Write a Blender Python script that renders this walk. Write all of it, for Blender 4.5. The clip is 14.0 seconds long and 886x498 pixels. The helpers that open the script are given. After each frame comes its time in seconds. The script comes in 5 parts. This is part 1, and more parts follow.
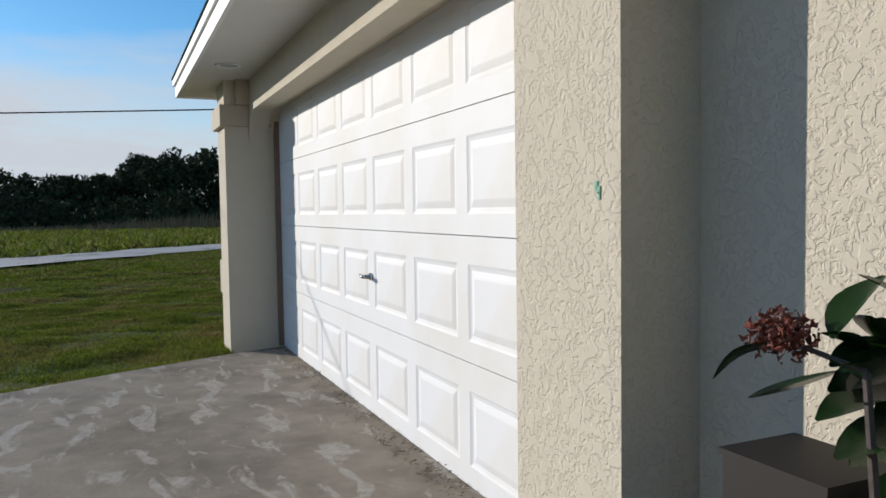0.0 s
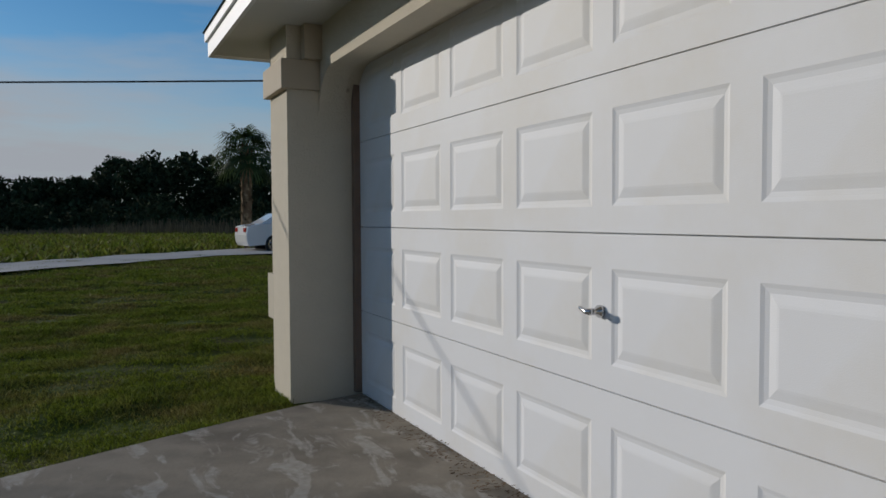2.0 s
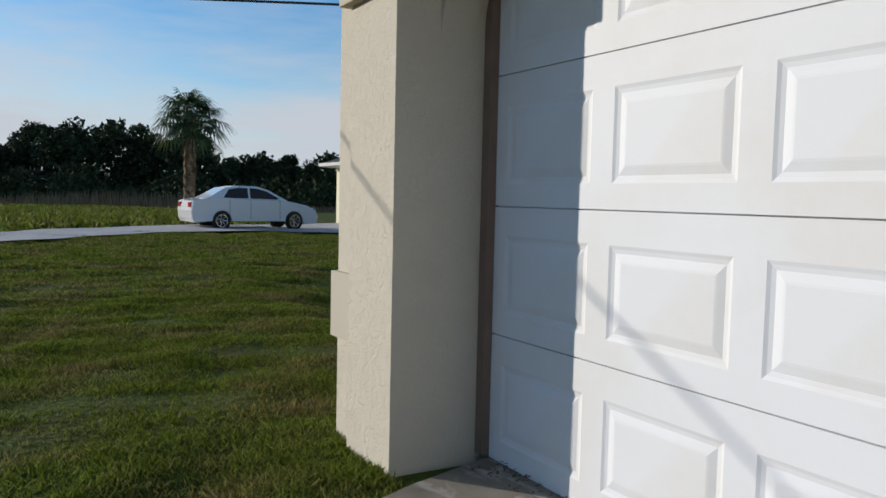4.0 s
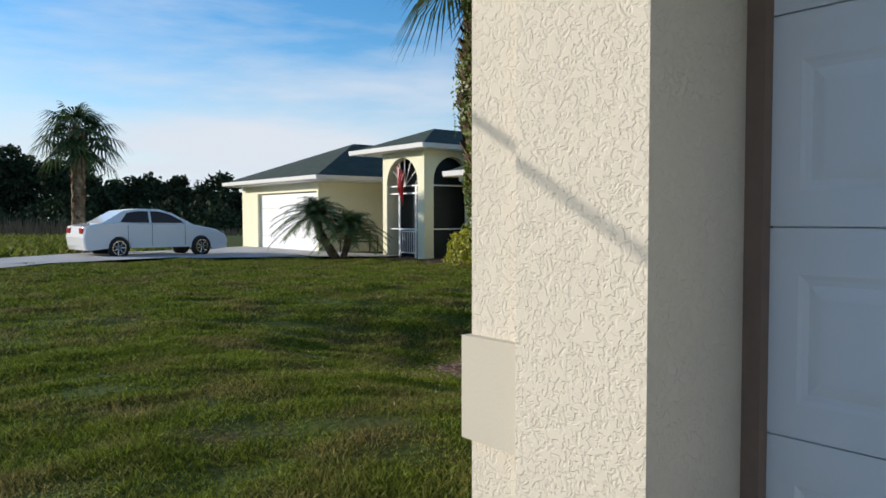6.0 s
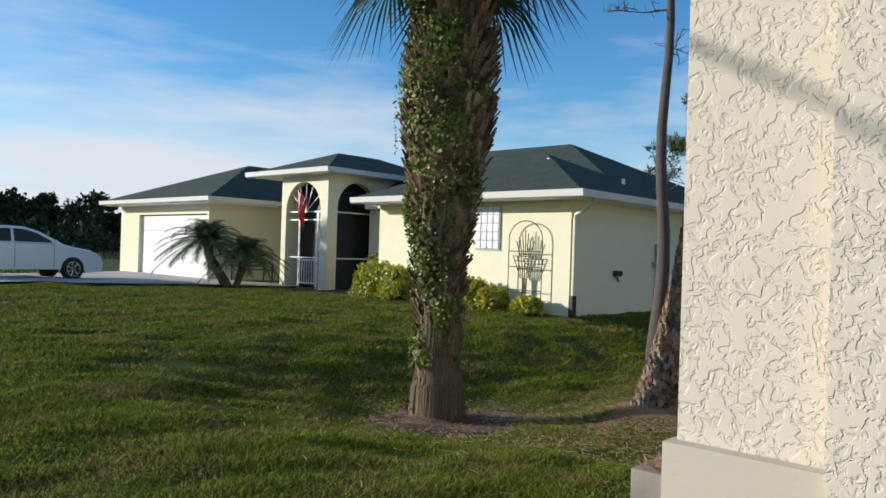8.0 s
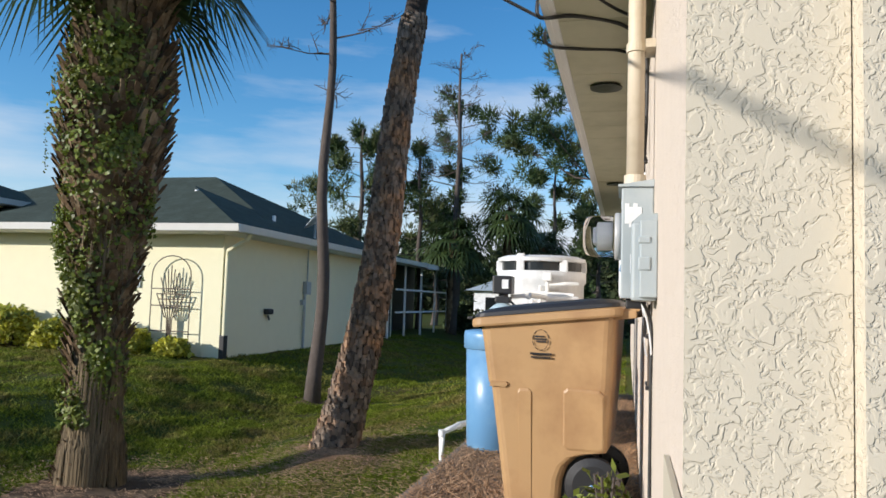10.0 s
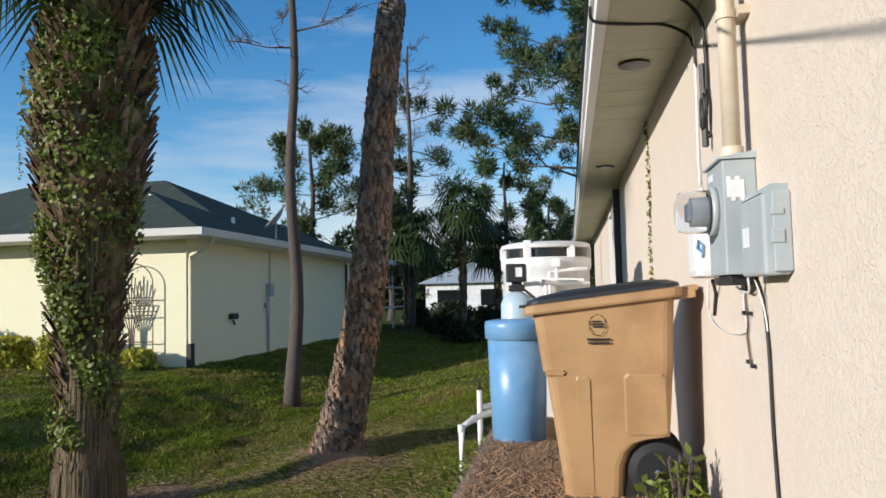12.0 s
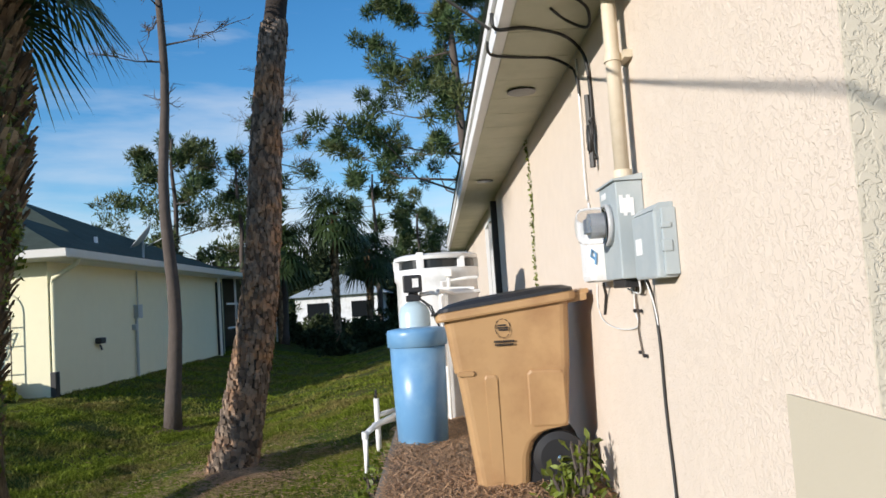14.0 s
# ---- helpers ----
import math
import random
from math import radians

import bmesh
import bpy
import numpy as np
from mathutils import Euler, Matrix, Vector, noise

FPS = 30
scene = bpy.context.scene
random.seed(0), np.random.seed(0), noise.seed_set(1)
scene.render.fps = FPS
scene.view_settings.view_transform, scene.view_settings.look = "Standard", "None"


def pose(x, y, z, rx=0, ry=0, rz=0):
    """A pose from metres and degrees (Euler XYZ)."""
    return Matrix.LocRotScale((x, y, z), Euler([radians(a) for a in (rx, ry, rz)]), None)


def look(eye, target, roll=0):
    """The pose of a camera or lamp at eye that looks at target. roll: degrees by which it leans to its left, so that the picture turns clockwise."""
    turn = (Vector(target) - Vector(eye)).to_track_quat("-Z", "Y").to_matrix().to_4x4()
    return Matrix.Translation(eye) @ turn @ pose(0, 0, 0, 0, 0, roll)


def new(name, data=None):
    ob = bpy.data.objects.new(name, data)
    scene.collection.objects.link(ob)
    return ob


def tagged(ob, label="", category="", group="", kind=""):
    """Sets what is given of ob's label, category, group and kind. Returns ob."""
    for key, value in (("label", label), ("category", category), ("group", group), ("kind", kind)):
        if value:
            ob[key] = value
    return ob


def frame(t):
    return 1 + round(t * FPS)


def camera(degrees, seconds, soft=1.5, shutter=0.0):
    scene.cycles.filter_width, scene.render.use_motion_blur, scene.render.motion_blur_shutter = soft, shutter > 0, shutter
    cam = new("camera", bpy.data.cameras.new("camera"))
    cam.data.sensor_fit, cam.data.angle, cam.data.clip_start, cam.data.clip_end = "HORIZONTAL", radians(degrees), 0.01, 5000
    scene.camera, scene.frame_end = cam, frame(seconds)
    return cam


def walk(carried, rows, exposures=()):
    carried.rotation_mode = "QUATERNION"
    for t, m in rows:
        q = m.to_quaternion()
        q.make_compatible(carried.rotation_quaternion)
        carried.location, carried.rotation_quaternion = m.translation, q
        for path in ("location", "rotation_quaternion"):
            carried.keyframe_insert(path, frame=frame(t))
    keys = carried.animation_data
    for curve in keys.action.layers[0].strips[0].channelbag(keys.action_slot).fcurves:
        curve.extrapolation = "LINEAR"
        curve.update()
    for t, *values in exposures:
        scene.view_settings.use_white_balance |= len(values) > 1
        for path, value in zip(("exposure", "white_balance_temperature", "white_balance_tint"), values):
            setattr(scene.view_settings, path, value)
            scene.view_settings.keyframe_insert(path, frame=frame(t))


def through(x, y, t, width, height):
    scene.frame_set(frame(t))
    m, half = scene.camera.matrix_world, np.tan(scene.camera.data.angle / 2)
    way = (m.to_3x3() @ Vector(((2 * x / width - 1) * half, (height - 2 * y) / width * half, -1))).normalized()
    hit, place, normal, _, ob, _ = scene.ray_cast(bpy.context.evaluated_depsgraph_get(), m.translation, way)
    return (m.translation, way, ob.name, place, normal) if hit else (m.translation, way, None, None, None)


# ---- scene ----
cam = camera(61.60, 14.0, soft=1.6)
PATH = [  # seconds, place, turns
    (0.0, -1.352, -1.606, 1.173, 87.02, 0.83, -24.05),
    (0.5, -1.468, -1.134, 1.161, 87.53, -0.16, -24.74),
    (1.0, -1.587, -0.754, 1.126, 87.68, -0.32, -25.76),
    (1.5, -1.594, -0.104, 1.116, 87.90, -0.34, -25.80),
    (2.0, -1.578, 0.405, 1.119, 87.62, 0.26, -25.74),
    (2.5, -1.626, 0.934, 1.109, 87.44, 0.51, -26.65),
    (3.0, -1.658, 1.383, 1.109, 86.61, 0.12, -26.89),
    (5.3, -1.902, 3.446, 1.067, 86.26, -0.13, -38.28),
    (5.5, -1.885, 3.575, 1.077, 86.37, 0.60, -38.70),
    (6.0, -1.854, 3.928, 1.091, 87.59, 0.09, -39.05),
    (6.5, -1.805, 4.252, 1.095, 88.43, -0.21, -39.96),
    (7.0, -1.491, 4.728, 1.016, 88.41, -0.87, -41.19),
    (7.5, -1.536, 4.888, 1.027, 88.67, -2.02, -43.15),
    (8.0, -1.556, 5.060, 1.036, 90.22, -1.83, -47.78),
    (8.2, -1.588, 5.137, 1.036, 91.05, -1.79, -50.90),
    (8.5, -1.572, 5.254, 1.040, 92.40, -1.56, -55.65),
    (9.0, -1.582, 5.437, 1.059, 93.33, -1.68, -63.57),
    (9.2, -1.571, 5.504, 1.044, 93.70, -2.05, -66.80),
    (11.3, -1.584, 5.918, 1.028, 93.05, -0.29, -81.24),
    (11.5, -1.580, 5.996, 1.032, 93.12, 0.13, -80.67),
    (12.0, -1.529, 6.202, 1.015, 93.56, 1.37, -80.32),
    (12.5, -1.622, 6.396, 0.992, 93.83, 1.35, -81.82),
    (13.0, -1.716, 6.503, 1.001, 93.90, 2.02, -83.82),
    (13.5, -1.810, 6.521, 1.001, 94.17, 2.52, -85.96),
    (14.0, -1.829, 6.415, 1.027, 93.91, 3.91, -90.49),
]
walk(cam, [(t, pose(x, y, z, rx, ry, rz)) for t, x, y, z, rx, ry, rz in PATH],
     exposures=[(0.0, -0.22), (0.5, -0.62), (0.9, -0.88), (1.5, -1.0), (2.5, -1.0), (3.0, -0.82), (5.5, 0.12), (7.5, 0.06), (9.0, 0.2), (11.5, 0.05), (14.0, 0.18)])

# world: clear low-sun sky with cloud streaks near the horizon
SUN_EL, SUN_X, SUN_Y = radians(14.5), -0.62, 0.785
world = bpy.data.worlds.new("world")
scene.world = world
world.use_nodes = True
wn, wl = world.node_tree.nodes, world.node_tree.links
wn.clear()
w_out, w_bg, w_sky = wn.new("ShaderNodeOutputWorld"), wn.new("ShaderNodeBackground"), wn.new("ShaderNodeTexSky")
w_sky.sky_type, w_sky.sun_disc = "NISHITA", False
w_sky.sun_elevation = SUN_EL
w_sky.sun_rotation = math.atan2(SUN_X, SUN_Y)
w_sky.air_density, w_sky.dust_density, w_sky.ozone_density = 1.0, 0.15, 3.5
w_co, w_map = wn.new("ShaderNodeTexCoord"), wn.new("ShaderNodeMapping")
w_map.inputs["Scale"].default_value = (1.1, 1.1, 6.0)
w_noise, w_ramp = wn.new("ShaderNodeTexNoise"), wn.new("ShaderNodeValToRGB")
w_noise.inputs["Scale"].default_value, w_noise.inputs["Detail"].default_value = 1.6, 8.0
w_noise.inputs["Roughness"].default_value = 0.55
w_ramp.color_ramp.elements[0].position, w_ramp.color_ramp.elements[1].position = 0.47, 0.78
w_sep, w_low = wn.new("ShaderNodeSeparateXYZ"), wn.new("ShaderNodeMapRange")
w_low.inputs["From Min"].default_value, w_low.inputs["From Max"].default_value = 0.03, 0.26
w_low.inputs["To Min"].default_value, w_low.inputs["To Max"].default_value = 0.22, 0.0
w_add, w_mix = wn.new("ShaderNodeMath"), wn.new("ShaderNodeMixRGB")
w_add.operation = "ADD"
w_mix.inputs[2].default_value = (5.2, 5.6, 6.2, 1)
wl.new(w_co.outputs["Generated"], w_map.inputs[0]), wl.new(w_map.outputs[0], w_noise.inputs["Vector"])
wl.new(w_co.outputs["Generated"], w_sep.inputs[0]), wl.new(w_sep.outputs[2], w_low.inputs["Value"])
wl.new(w_noise.outputs["Fac"], w_add.inputs[0]), wl.new(w_low.outputs[0], w_add.inputs[1])
wl.new(w_add.outputs[0], w_ramp.inputs[0]), wl.new(w_ramp.outputs[0], w_mix.inputs[0])
w_sat = wn.new("ShaderNodeHueSaturation")
w_sat.inputs["Saturation"].default_value = 1.22
w_sat.inputs["Value"].default_value = 1.34
wl.new(w_sky.outputs[0], w_sat.inputs["Color"]), wl.new(w_sat.outputs[0], w_mix.inputs[1]), wl.new(w_mix.outputs[0], w_bg.inputs[0])
wl.new(w_bg.outputs[0], w_out.inputs[0])
w_bg.inputs[1].default_value = 0.13
sun = new("sun", bpy.data.lights.new("sun", "SUN"))
sun.data.energy, sun.data.angle, sun.data.color = 5.0, radians(0.5), (1.0, 0.93, 0.85)
ce = math.cos(SUN_EL)
sun.matrix_world = look((SUN_X * ce * 60, SUN_Y * ce * 60, math.sin(SUN_EL) * 60), (0, 0, 0))


# mesh helpers
def box(bm, x0, x1, y0, y1, z0, z1, bevel=0.0):
    made = bmesh.ops.create_cube(bm, size=1)["verts"]
    for v in made:
        v.co = Vector((x0 + (v.co.x + .5) * (x1 - x0), y0 + (v.co.y + .5) * (y1 - y0), z0 + (v.co.z + .5) * (z1 - z0)))
    if bevel:
        edges = list({e for v in made for e in v.link_edges})
        bmesh.ops.bevel(bm, geom=edges, offset=bevel, segments=2, affect="EDGES", profile=.6)
    return made


def prism(bm, outline, axis, a, b):
    """An outline of 2D points drawn out along an axis from a to b."""
    def at(p, h):
        return {"x": (h, p[0], p[1]), "y": (p[0], h, p[1]), "z": (p[0], p[1], h)}[axis]
    lo, hi = [bm.verts.new(at(p, a)) for p in outline], [bm.verts.new(at(p, b)) for p in outline]
    n = len(outline)
    bm.faces.new(lo), bm.faces.new(hi)
    for i in range(n):
        bm.faces.new((lo[i], lo[(i + 1) % n], hi[(i + 1) % n], hi[i]))


def tube(bm, points, radii, sides=8, cap=True):
    """A tube through points with a radius at each."""
    rings, pts = [], [Vector(p) for p in points]
    if isinstance(radii, (int, float)):
        radii = [radii] * len(pts)
    up = Vector((0.31, 0.17, 0.93))
    for i, p in enumerate(pts):
        way = (pts[min(i + 1, len(pts) - 1)] - pts[max(i - 1, 0)]).normalized()
        ref = up if abs(way.dot(up)) < .95 else Vector((1, 0, 0))
        a = way.cross(ref).normalized()
        b = way.cross(a)
        rings.append([bm.verts.new(p + (a * math.cos(k * math.tau / sides) + b * math.sin(k * math.tau / sides)) * radii[i]) for k in range(sides)])
    for r, s in zip(rings, rings[1:]):
        for k in range(sides):
            bm.faces.new((r[k], r[(k + 1) % sides], s[(k + 1) % sides], s[k]))
    if cap:
        bm.faces.new(rings[0]), bm.faces.new(rings[-1])
    return rings


def lathe(bm, profile, sides=32, centre=(0, 0), cap=True):
    rings = [[bm.verts.new((centre[0] + r * math.cos(k * math.tau / sides), centre[1] + r * math.sin(k * math.tau / sides), z)) for k in range(sides)] for r, z in profile]
    for r, s in zip(rings, rings[1:]):
        for k in range(sides):
            bm.faces.new((r[k], r[(k + 1) % sides], s[(k + 1) % sides], s[k]))
    if cap:
        bm.faces.new(rings[0]), bm.faces.new(rings[-1])


def part(name, bm, material, parent=None, label="", smooth=False, at=None, fix=True):
    if fix:
        bmesh.ops.recalc_face_normals(bm, faces=bm.faces)
    me = bpy.data.meshes.new(name)
    bm.to_mesh(me)
    bm.free()
    if smooth:
        for p in me.polygons:
            p.use_smooth = True
    me.materials.append(material)
    ob = new(name, me)
    ob.parent = parent
    if at:
        ob.location = at
    return tagged(ob, label)


def raw(name, verts, faces, material, parent=None, label=""):
    me = bpy.data.meshes.new(name)
    me.from_pydata(verts, [], faces)
    me.materials.append(material)
    ob = new(name, me)
    ob.parent = parent
    return tagged(ob, label)


def thing(name, at, label, category, group="", turn=0):
    ob = new(name)
    ob.location, ob.rotation_euler = at, (0, 0, radians(turn))
    return tagged(ob, label, category, group)


def wall(name, bm, material, label="", category=""):
    return tagged(part(name, bm, material), label, category, "", "structure")


def step(v, a, b):
    v = min(max((v - a) / (b - a), 0), 1)
    return v * v * (3 - 2 * v)


def ground_z(x, y):
    """Height of the lawn."""
    z = -.045 - .11 * step(x, .2, 1.8) * step(y, 5.2, 6.6) * (1 - step(y, 10, 13))
    z -= .13 * step(x, 2.3, 3.4) * (1 - step(x, 6, 8)) * math.exp(-((y - 7.3) / .8) ** 2)
    z -= .5 * step(x, .8, 4) * math.exp(-((y - 9.8) / 2.2) ** 2)
    z -= .09 * step(x, 3, 9) * step(y, 9, 13)
    z += .012 * math.sin(x * 1.7 + y * .6) * math.sin(y * 1.3 - x * .4)
    u, v = .785 * y - .45 * x, .785 * x + .45 * y
    z += .019 * math.sin(u * 6.3 + 1.4 * math.sin(v * 1.3)) * (.6 + .4 * math.sin(v * 2.9 + u)) + .009 * math.sin(u * 13 + 2 * math.sin(v * 3.1)) * math.sin(v * 7 + u * 3)
    z += .06 * math.exp(-((x - 3.84) ** 2 + (y - 9.97) ** 2) / .6)
    z += .05 * math.exp(-((x - 5.52) ** 2 + (y - 8.5) ** 2) / .6)
    return z


# materials
def material(name, colour, rough=.7, metal=0.0, noise_scale=0, vary=.12, bump=0.0, bump_scale=0, spec=.5, stain=None, stain_scale=.8, island=0.0, clear=0.0):
    """A surface with a fine grain, a coarse stain and a relief."""
    m = bpy.data.materials.new(name)
    m.use_nodes = True
    n, l = m.node_tree.nodes, m.node_tree.links
    p = n["Principled BSDF"]
    p.inputs["Roughness"].default_value, p.inputs["Metallic"].default_value = rough, metal
    p.inputs["Specular IOR Level"].default_value = spec
    if clear:
        p.inputs["Coat Weight"].default_value, p.inputs["Coat Roughness"].default_value = clear, .05
    co = n.new("ShaderNodeTexCoord")
    base = n.new("ShaderNodeMixRGB")
    base.blend_type = "MIX"
    lo = tuple(c * (1 - vary) for c in colour)
    hi = tuple(min(c * (1 + vary), 1) for c in colour)
    base.inputs[1].default_value, base.inputs[2].default_value = (*lo, 1), (*hi, 1)
    tex = n.new("ShaderNodeTexNoise")
    tex.inputs["Scale"].default_value, tex.inputs["Detail"].default_value = noise_scale or 40, 6
    l.new(co.outputs["Object"], tex.inputs["Vector"])
    l.new(tex.outputs["Fac"], base.inputs[0])
    last = base
    if stain:
        big, ramp, mix = n.new("ShaderNodeTexNoise"), n.new("ShaderNodeValToRGB"), n.new("ShaderNodeMixRGB")
        big.inputs["Scale"].default_value, big.inputs["Detail"].default_value = stain_scale, 7
        big.inputs["Roughness"].default_value = .62
        ramp.color_ramp.elements[0].position, ramp.color_ramp.elements[1].position = .46, .66
        mix.inputs[2].default_value = (*stain, 1)
        l.new(co.outputs["Object"], big.inputs["Vector"]), l.new(big.outputs["Fac"], ramp.inputs[0])
        l.new(ramp.outputs[0], mix.inputs[0]), l.new(last.outputs[0], mix.inputs[1])
        last = mix
    if island:
        geo, hsv, rng = n.new("ShaderNodeNewGeometry"), n.new("ShaderNodeHueSaturation"), n.new("ShaderNodeMapRange")
        rng.inputs["To Min"].default_value, rng.inputs["To Max"].default_value = 1 - island, 1 + island
        l.new(geo.outputs["Random Per Island"], rng.inputs["Value"]), l.new(rng.outputs[0], hsv.inputs["Value"])
        l.new(last.outputs[0], hsv.inputs["Color"])
        last = hsv
    l.new(last.outputs[0], p.inputs["Base Color"])
    if bump:
        b, bt = n.new("ShaderNodeBump"), n.new("ShaderNodeTexNoise")
        bt.inputs["Scale"].default_value, bt.inputs["Detail"].default_value = bump_scale or 60, 5
        b.inputs["Distance"].default_value, b.inputs["Strength"].default_value = bump, 1
        l.new(co.outputs["Object"], bt.inputs["Vector"]), l.new(bt.outputs["Fac"], b.inputs["Height"])
        l.new(b.outputs[0], p.inputs["Normal"])
    return m


def stucco(name, colour, scale=30, depth=.002, stain=None):
    """Knock-down stucco: flattened, ragged-edged patches over a sandy ground."""
    m = material(name, colour, .9, noise_scale=9, vary=.05, stain=stain, stain_scale=1.3, spec=.2)
    n, l = m.node_tree.nodes, m.node_tree.links
    co, fine, total = n.new("ShaderNodeTexCoord"), n.new("ShaderNodeTexNoise"), n.new("ShaderNodeMixRGB")
    heights = []
    for sc, lo, hi in ((1.0, .47, .54), (1.6, .49, .56)):
        t, ramp = n.new("ShaderNodeTexNoise"), n.new("ShaderNodeValToRGB")
        t.inputs["Scale"].default_value, t.inputs["Detail"].default_value = scale * sc, 3
        t.inputs["Roughness"].default_value, t.inputs["Distortion"].default_value = .55, .9
        ramp.color_ramp.elements[0].position, ramp.color_ramp.elements[1].position = lo, hi
        l.new(co.outputs["Object"], t.inputs["Vector"]), l.new(t.outputs["Fac"], ramp.inputs[0])
        heights.append(ramp)
    both = n.new("ShaderNodeMixRGB")
    both.blend_type, both.inputs[0].default_value = "SCREEN", .75
    l.new(heights[0].outputs[0], both.inputs[1]), l.new(heights[1].outputs[0], both.inputs[2])
    fine.inputs["Scale"].default_value, fine.inputs["Detail"].default_value = scale * 6, 3
    total.inputs[0].default_value = .16
    l.new(both.outputs[0], total.inputs[1]), l.new(fine.outputs["Fac"], total.inputs[2])
    b = n.new("ShaderNodeBump")
    b.inputs["Distance"].default_value, b.inputs["Strength"].default_value = depth, 1
    l.new(total.outputs[0], b.inputs["Height"]), l.new(b.outputs[0], n["Principled BSDF"].inputs["Normal"])
    return m


def leafy(m, through=.28):
    """Lets some light through thin leaves and blades."""
    n, l = m.node_tree.nodes, m.node_tree.links
    p, out = n["Principled BSDF"], n["Material Output"]
    t, mix = n.new("ShaderNodeBsdfTranslucent"), n.new("ShaderNodeMixShader")
    l.new(p.inputs["Base Color"].links[0].from_socket, t.inputs["Color"])
    mix.inputs[0].default_value = through
    l.new(p.outputs[0], mix.inputs[1]), l.new(t.outputs[0], mix.inputs[2]), l.new(mix.outputs[0], out.inputs["Surface"])
    return m


M_STUCCO = stucco("stucco_beige", (.61, .55, .44), 38, .0019)
M_STUCCO_SIDE = stucco("stucco_pale", (.66, .57, .48), 42, .0015)
M_SMOOTH = material("smooth_render", (.50, .45, .35), .85, noise_scale=3, vary=.05, bump=.0008, bump_scale=90)
M_CAP = material("painted_trim_band", (.47, .40, .30), .8, noise_scale=5, vary=.06, bump=.001, bump_scale=60)
M_DOOR = material("white_door_paint", (.78, .79, .80), .6, spec=.25, noise_scale=2, vary=.02, bump=.0004, bump_scale=260, stain=(.74, .73, .70), stain_scale=1.1)
M_WOOD = material("jamb_wood_paint", (.22, .15, .11), .8, noise_scale=14, vary=.2, bump=.001, bump_scale=50)
M_WHITE = material("white_aluminium", (.80, .80, .79), .45, noise_scale=6, vary=.03)
M_SOFFIT = material("soffit_aluminium", (.50, .49, .36), .6, noise_scale=5, vary=.08, bump=.0008, bump_scale=120, stain=(.40, .40, .28), stain_scale=2)
M_SOFFIT_W = material("soffit_white", (.66, .65, .61), .6, noise_scale=5, vary=.05, bump=.0008, bump_scale=120)
M_SHINGLE = material("green_shingle", (.046, .060, .047), .9, noise_scale=14, vary=.3, bump=.006, bump_scale=22, stain=(.06, .08, .065), stain_scale=2.5, spec=.2)
M_CONCRETE = material("weathered_concrete", (.30, .27, .23), .9, noise_scale=7, vary=.25, bump=.002, bump_scale=45, stain=(.15, .13, .11), stain_scale=1.1)
def worn_concrete():
    """Dark mildewed concrete with sharp-edged pale patches of old paint."""
    m = material("worn_concrete", (.255, .222, .175), .92, noise_scale=6, vary=.35, bump=.002, bump_scale=45, stain=(.15, .127, .10), stain_scale=1.3, spec=.2)
    n, l = m.node_tree.nodes, m.node_tree.links
    p = n["Principled BSDF"]
    old = p.inputs["Base Color"].links[0].from_socket
    co, mp, a, ra, b, rb = n.new("ShaderNodeTexCoord"), n.new("ShaderNodeMapping"), n.new("ShaderNodeTexNoise"), n.new("ShaderNodeValToRGB"), n.new("ShaderNodeTexNoise"), n.new("ShaderNodeMath")
    mp.inputs["Rotation"].default_value, mp.inputs["Scale"].default_value = (0, 0, radians(25)), (2.6, 1.0, 1)
    a.inputs["Scale"].default_value, a.inputs["Detail"].default_value, a.inputs["Roughness"].default_value = 2.6, 6, .58
    a.inputs["Distortion"].default_value = .7
    ra.color_ramp.elements[0].position, ra.color_ramp.elements[1].position = .54, .60
    b.inputs["Scale"].default_value = 22
    rb.operation, rb.inputs[1].default_value = "MULTIPLY", 1.25
    k, mix = n.new("ShaderNodeMath"), n.new("ShaderNodeMixRGB")
    k.operation = "MULTIPLY"
    mix.inputs[2].default_value = (.42, .39, .34, 1)
    l.new(co.outputs["Object"], mp.inputs[0]), l.new(mp.outputs[0], a.inputs["Vector"]), l.new(a.outputs["Fac"], ra.inputs[0])
    l.new(co.outputs["Object"], b.inputs["Vector"]), l.new(b.outputs["Fac"], rb.inputs[0])
    l.new(ra.outputs[0], k.inputs[0]), l.new(rb.outputs[0], k.inputs[1]), l.new(k.outputs[0], mix.inputs[0])
    l.new(old, mix.inputs[1]), l.new(mix.outputs[0], p.inputs["Base Color"])
    return m


M_DRIVE = worn_concrete()
M_ROAD = material("pale_drive", (.40, .39, .37), .9, noise_scale=5, vary=.12, stain=(.32, .31, .29), stain_scale=.7)
M_LAWN = material("lawn_soil", (.064, .088, .015), .95, spec=.1, noise_scale=9, vary=.4, bump=.03, bump_scale=22, stain=(.085, .07, .024), stain_scale=.9)
M_METER = material("meter_grey", (.42, .43, .44), .4, noise_scale=20)
M_BLADE = leafy(material("grass_blade", (.150, .190, .022), .7, noise_scale=1.2, vary=.35, stain=(.23, .19, .065), stain_scale=1.1, island=.6, spec=.1))
M_YELLOW = material("pale_yellow_wall", (.80, .76, .54), .9, noise_scale=4, vary=.04, bump=.003, bump_scale=30)
# Shade inside openings as a near-black colour; also the dark shutter track
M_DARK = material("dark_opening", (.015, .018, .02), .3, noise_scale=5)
M_GLASS = material("window_glass", (.012, .014, .016), .08, noise_scale=2, spec=.3)
M_STRAW = material("pine_straw", (.42, .26, .145), .9, noise_scale=30, vary=.4, bump=.01, bump_scale=70, island=.5)
